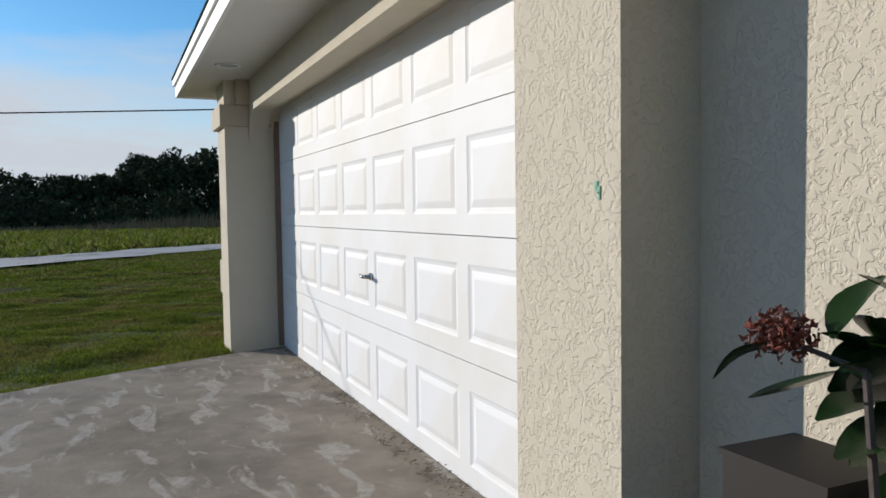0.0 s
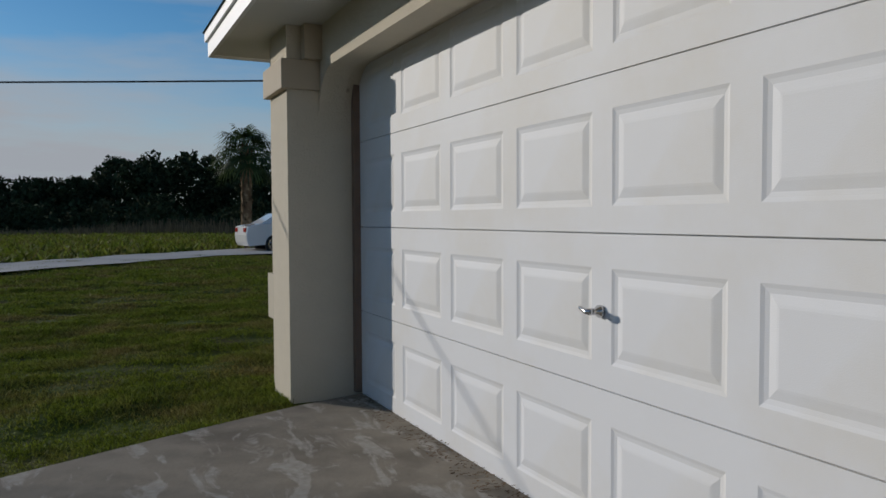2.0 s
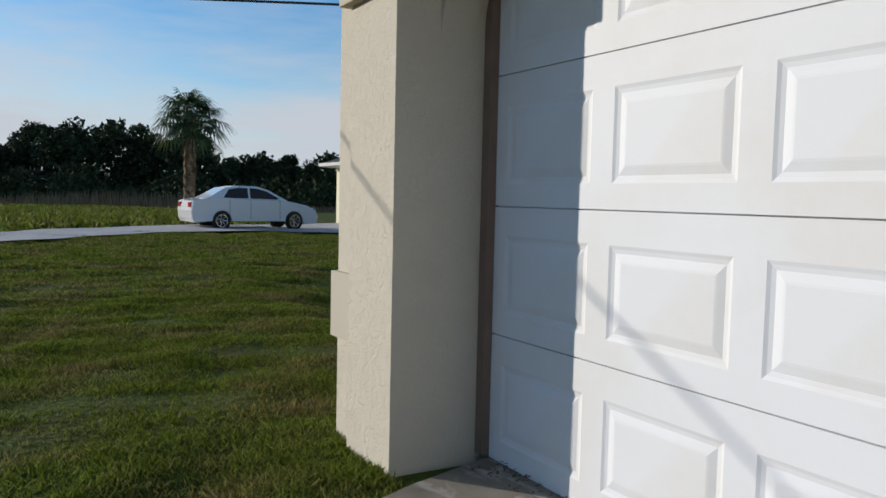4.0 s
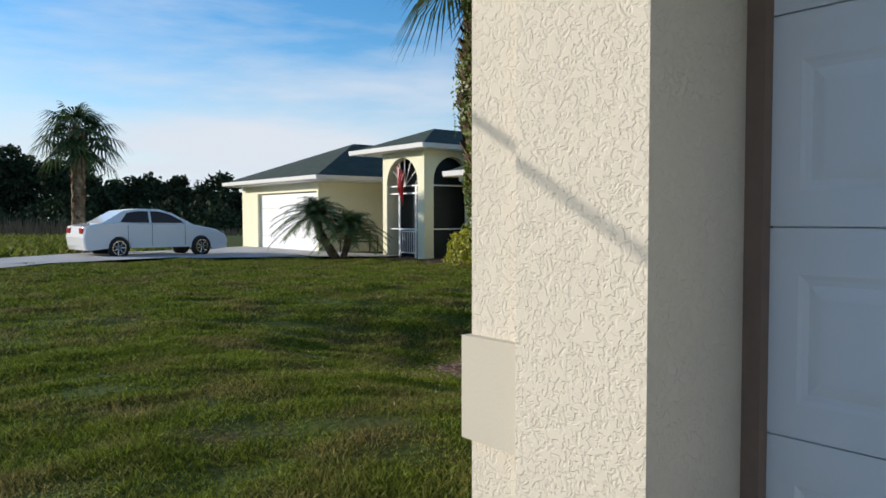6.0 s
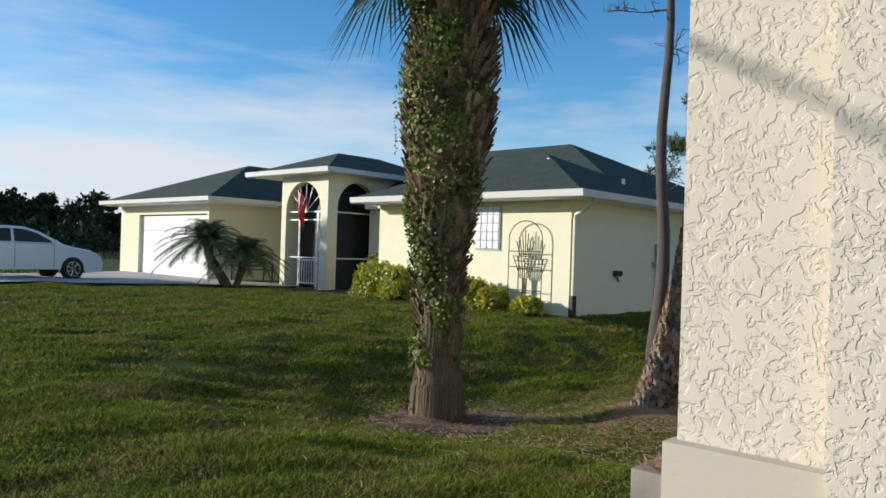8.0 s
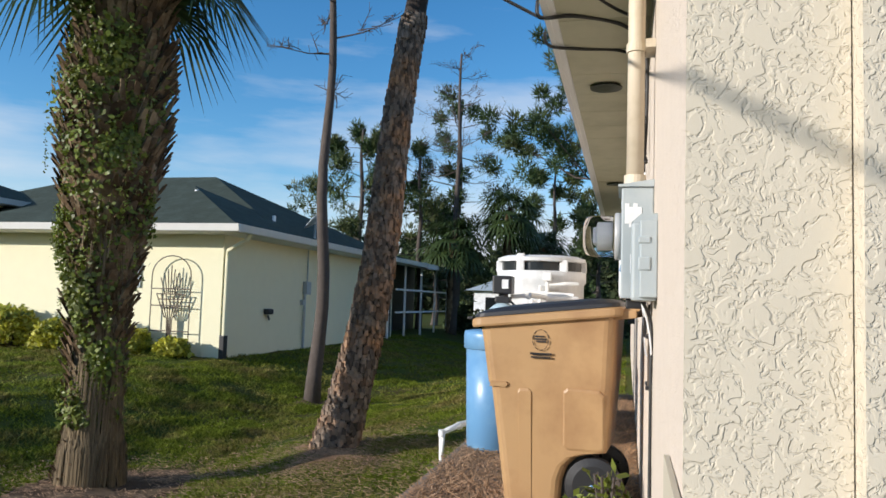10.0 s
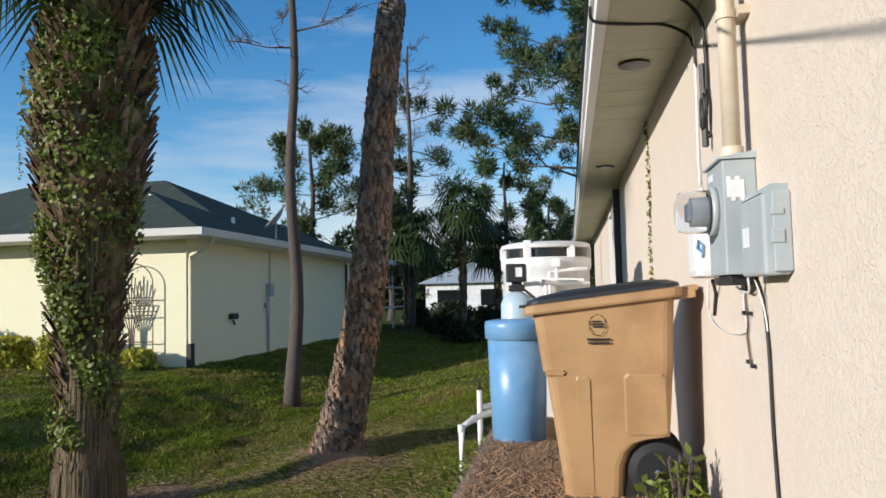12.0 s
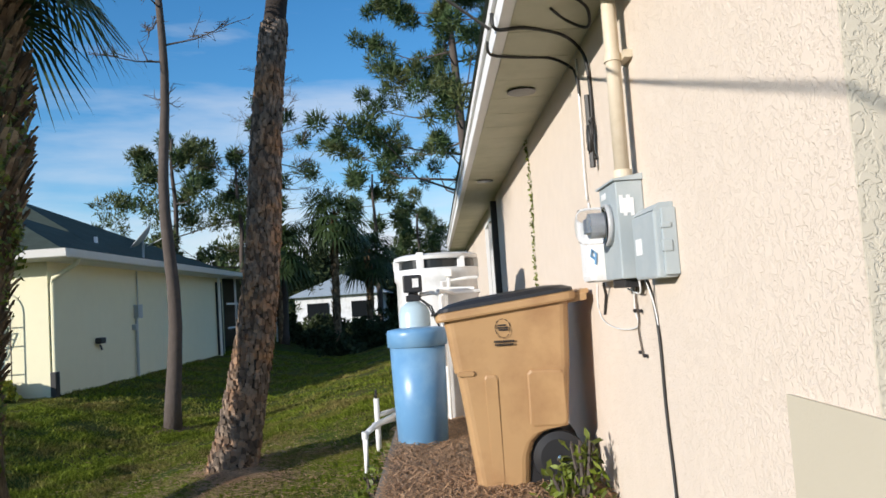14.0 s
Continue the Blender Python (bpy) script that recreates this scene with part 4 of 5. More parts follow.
# ---- car on the neighbour's drive ----
def car():
    c = thing("car", (5.55, 27.4, -.09), "white four-door saloon car parked on the concrete drive", "car", turn=3)
    c.scale = (.945, 1, 1.03)
    prof = [(-2.26, .38), (-2.29, .62), (-2.24, .90), (-1.80, .99), (-1.2, 1.02), (-.4, .98), (.6, .96), (1.2, .92), (1.85, .80), (2.2, .66), (2.28, .48), (2.24, .24), (1.75, .20)]
    arch = lambda cx: [(cx + .34 * math.cos(radians(a)), .30 + .34 * math.sin(radians(a))) for a in range(0, 181, 20)]
    low = [(1.75, .20)] + arch(1.36) + arch(-1.27) + [(-2.2, .26)]
    out = prof[:-1] + low
    bm = bmesh.new()
    half = .86
    rows = []
    for y, k in ((-half, .0), (-half * .93, .05), (half * .93, .05), (half, .0)):
        rows.append([bm.verts.new((x * (1 if abs(y) < half else .985), y, z + (0.02 if abs(y) < half and z > .7 else 0))) for x, z in out])
    for r, s in zip(rows, rows[1:]):
        for k in range(len(out)):
            bm.faces.new((r[k], r[(k + 1) % len(out)], s[(k + 1) % len(out)], s[k]))
    bm.faces.new(rows[0]), bm.faces.new(rows[-1])
    part("body_shell", bm, M_CARPAINT, c)
    bm = bmesh.new()
    base = [(-1.75, .99), (-1.05, 1.36), (-.55, 1.42), (.05, 1.41), (.45, 1.30), (1.15, .95)]
    lo = [bm.verts.new((x, -.74 + (z - .98) * .36, z)) for x, z in base]
    hi = [bm.verts.new((x, .74 - (z - .98) * .36, z)) for x, z in base]
    bm.faces.new(lo), bm.faces.new(hi)
    for k in range(len(base)):
        bm.faces.new((lo[k], lo[(k + 1) % 6], hi[(k + 1) % 6], hi[k]))
    part("roof_shell", bm, M_CARPAINT, c)
    for s in (-1, 1):
        for pts in ([(-1.18, 1.03), (-.95, 1.30), (-.62, 1.35), (-.30, 1.35), (-.30, 1.02)], [(-.22, 1.02), (-.22, 1.35), (.05, 1.34), (.38, 1.26), (.88, 1.00)]):
            bm = bmesh.new()
            v = [bm.verts.new((x, s * (.755 - (z - .98) * .36), z)) for x, z in pts]
            w = [bm.verts.new((x, s * (.735 - (z - .98) * .36), z)) for x, z in pts]
            bm.faces.new(v), bm.faces.new(w)
            for k in range(len(pts)):
                bm.faces.new((v[k], v[(k + 1) % len(pts)], w[(k + 1) % len(pts)], w[k]))
            part("side_window", bm, M_GLASS, c)
    for x in (1.36, -1.27):
        for s in (-1, 1):
            bm = bmesh.new()
            lathe(bm, [(.18, -.10), (.28, -.10), (.31, -.07), (.31, .07), (.28, .10), (.18, .10)], 28)
            bmesh.ops.rotate(bm, verts=bm.verts, matrix=Matrix.Rotation(radians(90), 3, "X"))
            w = part("wheel", bm, M_TYRE, c, "", True, (x, s * .77, .31))
            bm = bmesh.new()
            for k in range(7):
                a = k * math.tau / 7
                tube(bm, [(.03 * math.cos(a), .03 * math.sin(a), 0), (.19 * math.cos(a), .19 * math.sin(a), 0)], .022, 6)
            lathe(bm, [(.18, -.02), (.205, -.02), (.205, .02), (.18, .02)], 24, cap=False)
            bmesh.ops.rotate(bm, verts=bm.verts, matrix=Matrix.Rotation(radians(90), 3, "X"))
            part("rim", bm, M_CHROME, w, "alloy wheel rim", False, (0, s * .09, 0))
    for s in (-1, 1):
        bm = bmesh.new()
        box(bm, -2.29, -2.12, s * .60 - .16, s * .60 + .17, .72, .88, .02)
        part("tail_light", bm, M_RED, c, "red tail lamp")
        bm = bmesh.new()
        box(bm, 2.0, 2.2, s * .62 - .15, s * .62 + .16, .60, .74, .02)
        part("headlight", bm, M_CHROME, c)
        bm = bmesh.new()
        box(bm, .72, .84, s * .90 - .07, s * .90 + .07, .98, 1.08, .02)
        part("mirror", bm, M_CARPAINT, c)
        for x in (-.42, .50):
            bm = bmesh.new()
            box(bm, x, x + .16, s * .865 - .012, s * .865 + .012, .84, .87, .005)
            part("door_handle", bm, M_CARPAINT, c)
        for x in (-.26, -1.0, .80):
            bm = bmesh.new()
            box(bm, x, x + .012, s * .861 - .003, s * .861 + .003, .36, .96)
            part("door_gap", bm, M_BLACK, c)


car()

# concrete drive of the neighbour, laid a little over the lawn
def drape(name, outline, mat, label, lift=.02):
    bm = bmesh.new()
    f = bm.faces.new([bm.verts.new((x, y, 0)) for x, y in outline])
    bmesh.ops.triangulate(bm, faces=[f])
    for _ in range(3):
        bmesh.ops.subdivide_edges(bm, edges=[e for e in bm.edges if e.calc_length() > 1.2], cuts=1, use_grid_fill=True)
        bmesh.ops.triangulate(bm, faces=[g for g in bm.faces if len(g.verts) > 3])
    for v in bm.verts:
        v.co.z = ground_z(v.co.x, v.co.y) + lift
    return wall(name, bm, mat, label, "drive")


drape("road", [(-60, 8), (-12, 11.5), (-3.7, 17.8), (-.6, 21.0), (2, 23.7), (5.3, 24.4), (8.5, 24.2), (9.6, 22.6), (11.6, 22.4), (11.1, 32.6), (9, 31.6), (2.6, 27.9), (-4.1, 21.8), (-14, 15), (-60, 12)], M_ROAD, "pale concrete drive and lane beyond the lawn", .07)

# ---- pot plant beside the entry ----
def entry_plant():
    p = thing("planter", (-.34, -.80, 0), "dark brown planter box against the entry wall", "planter")
    bm = bmesh.new()
    prism(bm, [(-.085, -.07), (.085, -.07), (.085, .13), (-.085, .13)], "z", .0, .755)
    part("box", bm, M_PLANTER, p)
    bm = bmesh.new()
    prism(bm, [(-.09, -.075), (.088, -.075), (.088, .135), (-.09, .135)], "z", .7555, .768)
    part("rim", bm, M_PLANTER, p)
    bm = bmesh.new()
    box(bm, -.43, -.252, -1.5, -.88, .0, .735, .008)
    wall("entry_ledge", bm, M_SMOOTH, "smooth cream rendered ledge under the entry wall", "ledge")
    f = thing("flowering_shrub", (-.50, -1.05, 0), "glossy-leaved shrub with a dried red flower head by the entry", "plant")
    rnd = random.Random(5)

    def leaf(bm, base, tip, width, droop):
        base, tip = Vector(base), Vector(tip)
        way = tip - base
        side = way.cross(Vector((rnd.uniform(-.3, .3), rnd.uniform(-.3, .3), 1))).normalized()
        up = side.cross(way).normalized()
        rows = []
        for k in range(8):
            t = k / 7
            w = width * math.sin(math.pi * min(t * .96 + .02, 1)) ** .75
            c = base + way * t + up * (droop * math.sin(math.pi * t))
            rows.append([bm.verts.new(c + side * w + up * .15 * w), bm.verts.new(c - up * .22 * w), bm.verts.new(c - side * w + up * .15 * w)])
        for r, s in zip(rows, rows[1:]):
            bm.faces.new((r[0], r[1], s[1], s[0])), bm.faces.new((r[1], r[2], s[2], s[1]))
    stem = Vector((.10, .14, .94))
    bm = bmesh.new()
    tube(bm, [(0, 0, 0), (.02, .04, .5), stem], [.012, .009, .006], 6), tube(bm, [(.02, .04, .5), (.03, .0, .85)], [.008, .005], 6), tube(bm, [stem, (.055, .245, .975)], [.005, .004], 6)
    part("stem", bm, M_BARK2, f)
    leaves = [((.07, .17, .985), (.172, .165, 1.07), .030), ((.055, .24, .965), (-.014, .31, .908), .020), ((.142, .21, .925), (-.003, .25, .891), .022),
              ((.213, .17, .89), (.089, .21, .855), .026), ((.20, .08, .88), (.03, .13, .83), .040), ((.095, .15, 1.075), (.20, .12, 1.0), .014),
              ((.07, .19, .99), (.13, .16, .965), .020), ((.17, .14, .98), (.067, .17, .945), .026), ((.20, .12, .95), (.10, .20, .90), .03),
              ((.19, .10, .93), (.10, .10, .99), .034), ((.2, .10, .90), (.12, .12, .84), .036), ((.12, .12, .93), (.2, .02, 1.0), .034),
              ((.16, .08, .9), (.10, .05, .78), .04), ((.1, .05, .88), (.22, .0, .84), .04), ((.12, .1, .96), (.16, .0, 1.08), .034)]
    leaves += [((.22, .12, .86), (.10, .16, .80), .04), ((.2, .14, .93), (.08, .14, .90), .036), ((.18, .15, .96), (.09, .12, 1.02), .036), ((.2, .09, .80), (.07, .08, .76), .04), ((.17, .1, .85), (.15, .1, .98), .04)]
    leaves = [(a, b, w * 1.35) for a, b, w in leaves]
    for i, (a, b, w) in enumerate(leaves):
        bm = bmesh.new()
        leaf(bm, a, b, w, rnd.uniform(.0, .02))
        part("leaf", bm, M_LEAF, f, "", True, None, False)
    bm = bmesh.new()
    for k in range(620):
        a, b, r = rnd.uniform(0, math.tau), rnd.uniform(-.9, 1), rnd.uniform(.012, .054)
        q = math.sqrt(max(0, 1 - b * b))
        c = Vector((.055, .245, .98)) + Vector((q * math.cos(a), q * math.sin(a), b * .8)) * r
        s = rnd.uniform(.004, .009)
        d = [Vector((rnd.uniform(-1, 1), rnd.uniform(-1, 1), rnd.uniform(-1, 1))) * s for _ in range(4)]
        v = [bm.verts.new(c + e) for e in d]
        for t in ((0, 1, 2), (0, 2, 3), (0, 3, 1), (1, 3, 2)):
            bm.faces.new([v[i] for i in t])
    part("flower_head", bm, M_FLOWER, f, "dried red flower head")


entry_plant()
# ---- trees and growth ----
R = random.Random(11)


class Bag:
    """Loose triangles and quads gathered for one mesh."""
    def __init__(self):
        self.v, self.f = [], []

    def tri(self, a, b, c):
        n = len(self.v)
        self.v += [tuple(a), tuple(b), tuple(c)]
        self.f.append((n, n + 1, n + 2))

    def quad(self, a, b, c, d):
        n = len(self.v)
        self.v += [tuple(a), tuple(b), tuple(c), tuple(d)]
        self.f.append((n, n + 1, n + 2, n + 3))

    def done(self, name, mat, parent=None, label=""):
        return raw(name, self.v, self.f, mat, parent, label)


def rv(r, s=1.0):
    while True:
        v = Vector((r.uniform(-1, 1), r.uniform(-1, 1), r.uniform(-1, 1)))
        if .05 < v.length < 1:
            return v * s


def needle_clump(bag, c, size, n, r, length=.16, width=.012):
    for _ in range(n):
        p = c + rv(r, size)
        d = (rv(r) + Vector((0, 0, .5)) + (p - c) * (1 / size)).normalized() * length * r.uniform(.6, 1.2)
        s = d.cross(rv(r)).normalized() * width
        bag.tri(p - s, p + s, p + d)


def leaf_clump(bag, c, size, n, r, s=.05):
    for _ in range(n):
        p = c + rv(r, size)
        a, b = rv(r).normalized() * s * r.uniform(.6, 1.3), rv(r).normalized() * s * r.uniform(.4, .8)
        bag.quad(p - a, p - b, p + a, p + b)


def fan_frond(bag, root, way, length, r, leaflets=26, size=.8, width=.016):
    """A fan leaf of a cabbage palm: arched stalk, then drooping blades."""
    way = way.normalized()
    pts = [root + way * length * t - Vector((0, 0, .42 * length * t * t)) for t in (0, .35, .7, 1)]
    side = way.cross(Vector((0, 0, 1))).normalized()
    for a, b in zip(pts, pts[1:]):
        bag.quad(a - side * .012, a + side * .012, b + side * .010, b - side * .010)
        bag.quad(a - Vector((0, 0, .008)), a + Vector((0, 0, .008)), b + Vector((0, 0, .006)), b - Vector((0, 0, .006)))
    hub, fwd = pts[-1], (pts[-1] - pts[-2]).normalized()
    up = side.cross(fwd).normalized()
    for k in range(leaflets):
        a = radians(-118 + 236 * k / (leaflets - 1))
        d = (fwd * math.cos(a) + side * math.sin(a) + up * .15 * math.cos(a * 2)).normalized()
        l = size * (.72 + .28 * math.cos(a * .8)) * r.uniform(.88, 1.08)
        w = d.cross(up).normalized() * width
        m = hub + d * l * .55 - Vector((0, 0, .03 * l))
        t = hub + d * l + Vector((0, 0, -.34 * l - .06)) + rv(r, .03)
        bag.quad(hub - w * .3, hub + w * .3, m + w, m - w), bag.tri(m - w, m + w, t)


def cabbage_palm(name, at, height, trunk, label, fronds=34, stalk=.8, size=.85, vine=False, seed=1, low=-.75, width=.016, leaflets=26):
    r = random.Random(seed)
    p = thing(name, at, label, "palm tree")
    bm = bmesh.new()
    n = 22
    pts = [(.05 * math.sin(t * 2.2), .04 * math.sin(t * 3 + 1), height * t - .15) for t in [k / n for k in range(n + 1)]]
    rad = [trunk(k / n * height) * (1 + .05 * math.sin(k * 2.7)) for k in range(n + 1)]
    tube(bm, pts, rad, 14)
    part("trunk", bm, M_BOOT, p, "", True)
    bag = Bag()
    count = int(height * (420 if vine else 40))
    for k in range(count):
        z = (k / count) ** .8 * (height - .1)
        a = r.uniform(0, math.tau)
        q = trunk(z) * .97
        c = Vector((pts[min(int(z / height * n), n)][0] + q * math.cos(a), pts[min(int(z / height * n), n)][1] + q * math.sin(a), z))
        o = Vector((math.cos(a), math.sin(a), 0))
        s = Vector((-math.sin(a), math.cos(a), 0))
        big = .45 + .55 * step(z, .4, 1.4)
        l, w = r.uniform(.12, .24) * big, r.uniform(.03, .06) * big
        tip = c + o * r.uniform(.02, .15 if vine else .10) * big + Vector((0, 0, l)) + s * r.uniform(-.04, .04)
        bag.quad(c - s * w, c + s * w, tip + s * w * .45, tip - s * w * .45)
        bag.quad(c - s * w - o * .01, c - s * w + Vector((0, 0, -.02)), tip - s * w * .45, tip - s * w * .45 - o * .02)
    bag.done("old_leaf_base", M_BOOT, p, "rough old leaf bases")["kind"] = "stuff"
    bag = Bag()
    for k in range(fronds):
        a = k * 2.399 + r.uniform(-.2, .2)
        e = low + (1.45 - low) * ((k + .5) / fronds)
        d = Vector((math.cos(a) * math.cos(e), math.sin(a) * math.cos(e), math.sin(e)))
        fan_frond(bag, Vector((pts[-1][0], pts[-1][1], height - .1)), d, stalk * r.uniform(.8, 1.15), r, leaflets, size, width)
    tagged(bag.done("crown", M_FROND, p, "drooping fan leaves"), "", "", "", "")
    return p


def near_trunk(z):
    return .19 + .07 * math.exp(-z * 5) + .20 * step(z, 1.2, 3.0) - .06 * step(z, 3.3, 4.3)


PALM = (3.84, 9.97, ground_z(3.84, 9.97))
palm = cabbage_palm("cabbage_palm", PALM, 4.85, near_trunk, "cabbage palm on the lawn with a leafy vine over its trunk", fronds=19, vine=True, seed=4, low=-.42, leaflets=30, width=.02, size=.85, stalk=.62)
# climbing vine on the trunk, thickest on the shaded street side
bag, rr = Bag(), random.Random(8)
for _ in range(26000):
    z = rr.uniform(.5, 4.2)
    a = rr.gauss(math.pi * .98, 1.0)
    dens = .12 + .95 * max(0, math.sin(z * 2.3 + a * 1.7) * .6 + .4 * math.sin(z * 7.1 - a * 3))
    if rr.random() > dens:
        continue
    q = near_trunk(z) + rr.uniform(.0, .13) * (.5 + .5 * math.sin(z * 5 + a * 2))
    c = Vector((q * math.cos(a), q * math.sin(a), z))
    o = Vector((math.cos(a), math.sin(a), .3))
    s = rr.uniform(.011, .028)
    u = (rv(rr) + o * .2).normalized() * s * 1.3
    w = u.cross(o + rv(rr, .6)).normalized() * s * .8
    bag.quad(c - u, c + w, c + u, c - w)
for _ in range(26):
    a, z0 = rr.uniform(math.pi * .6, math.pi * 1.5), rr.uniform(1.2, 3.6)
    q = near_trunk(z0) + .11
    for k in range(rr.randint(14, 40)):
        z = z0 - k * .013
        c = Vector((q * math.cos(a), q * math.sin(a), z)) + rv(rr, .018)
        u = rv(rr).normalized() * .011
        w = u.cross(rv(rr)).normalized() * .008
        bag.quad(c - u, c + w, c + u, c - w)
bag.done("vine", M_VINE, palm, "green vine leaves on the trunk")
bag = Bag()
for _ in range(2200):
    a, z = rr.uniform(0, math.tau), rr.uniform(0, 2.2) * rr.random()
    q = near_trunk(z) + .01
    p0 = Vector((q * math.cos(a), q * math.sin(a), z + .3))
    p1 = Vector(((q + .015) * math.cos(a + rr.uniform(-.3, .3)), (q + .015) * math.sin(a), max(z - .1, 0)))
    w = Vector((-math.sin(a), math.cos(a), 0)) * .004
    bag.quad(p0 - w, p0 + w, p1 + w, p1 - w)
bag.done("root_mat", M_SCRUB, palm, "stringy dry fibres")

cabbage_palm("cabbage_palm", (4.15, 30.2, -.1), 4.15, lambda z: .20 if z < 2.9 else .24, "cabbage palm standing behind the parked car", fronds=32, stalk=.85, size=.85, seed=6, low=-.6, width=.035, leaflets=18)
for i, (x, y, h, s) in enumerate(((28.1, 10.4, 5.6, 1), (27.0, 12.4, 4.0, 2), (31, 9.3, 4.2, 3))):
    cabbage_palm("cabbage_palm", (x, y, ground_z(x, y) - .1), h, lambda z: .15, "tall cabbage palm in the back yards", fronds=38, stalk=.95, size=.95, seed=20 + s, low=-.7, width=.04, leaflets=16)


def date_palm():
    r = random.Random(3)
    at = Vector((9.6, 23.0, ground_z(9.6, 23.0)))
    p = thing("date_palm", at, "small leaning date palm with feathery leaves before the neighbour's garage", "palm tree")
    bm = bmesh.new()
    tube(bm, [(0, 0, -.1), (-.15, .25, .35), (-.33, .55, .85), (-.36, .65, 1.3)], [.15, .13, .12, .15], 10)
    part("trunk", bm, M_BOOT, p, "", True)
    bm = bmesh.new()
    tube(bm, [(.1, -.05, -.1), (.25, -.1, .4), (.35, -.2, .95)], [.13, .11, .13], 10)
    part("trunk", bm, M_BOOT, p, "", True)
    for root, count, long in ((Vector((-.36, .65, 1.3)), 70, 1.0), (Vector((.35, -.2, .95)), 56, .85)):
        bag = Bag()
        for k in range(count):
            a = k * 2.399
            e = -.1 + 1.45 * (k / count)
            d = Vector((math.cos(a) * math.cos(e), math.sin(a) * math.cos(e), math.sin(e)))
            L = r.uniform(1.1, 1.55) * long
            prev = root
            for s in range(1, 15):
                t = s / 14
                c = root + d * L * t - Vector((0, 0, .55 * t * t * L))
                side = d.cross(Vector((0, 0, 1))).normalized()
                bag.quad(prev - side * .008, prev + side * .008, c + side * .006, c - side * .006)
                for q in (-1, 1):
                    for j in range(3):
                        b0 = prev.lerp(c, j / 3)
                        tip = b0 + side * q * .30 * (1 - .5 * t) + (c - prev).normalized() * .20 - Vector((0, 0, .05)) + rv(r, .03)
                        bag.tri(b0, b0 + (c - prev) * .3, tip)
                prev = c
        bag.done("crown", M_FROND_PALE, p, "arching feather leaves")


date_palm()


def pine_bark(bag, pts, rads, r, rows, around, size):
    """Plates of bark laid round a leaning trunk."""
    for i in range(rows):
        t = i / rows * (len(pts) - 1)
        k = min(int(t), len(pts) - 2)
        c = pts[k].lerp(pts[k + 1], t - k)
        q = rads[k] + (rads[k + 1] - rads[k]) * (t - k)
        for j in range(around):
            a = (j + .5 * (i % 2) + r.uniform(-.25, .25)) * math.tau / around
            o, s = Vector((math.cos(a), math.sin(a), 0)), Vector((-math.sin(a), math.cos(a), 0))
            w, h, d = q * math.tau / around * r.uniform(.30, .44), size * r.uniform(.5, 1.1), r.uniform(.006, .034)
            m = c + o * (q + d) + Vector((0, 0, r.uniform(-.02, .02)))
            inner = c + o * (q - .01)
            P = [m + s * w * .8 + Vector((0, 0, h * r.uniform(.6, 1))), m - s * w * .6 + Vector((0, 0, h)), m - s * w - Vector((0, 0, h * .3)), m - s * w * .5 - Vector((0, 0, h)), m + s * w * .9 - Vector((0, 0, h * r.uniform(.5, .9)))]
            I = [x + (inner - m) * 1.0 + (x - m) * .15 for x in P]
            n = len(bag.v)
            bag.v += [tuple(x) for x in P + I]
            bag.f.append(tuple(range(n, n + 5)))
            for e in range(5):
                bag.f.append((n + e, n + 5 + e, n + 5 + (e + 1) % 5, n + (e + 1) % 5))


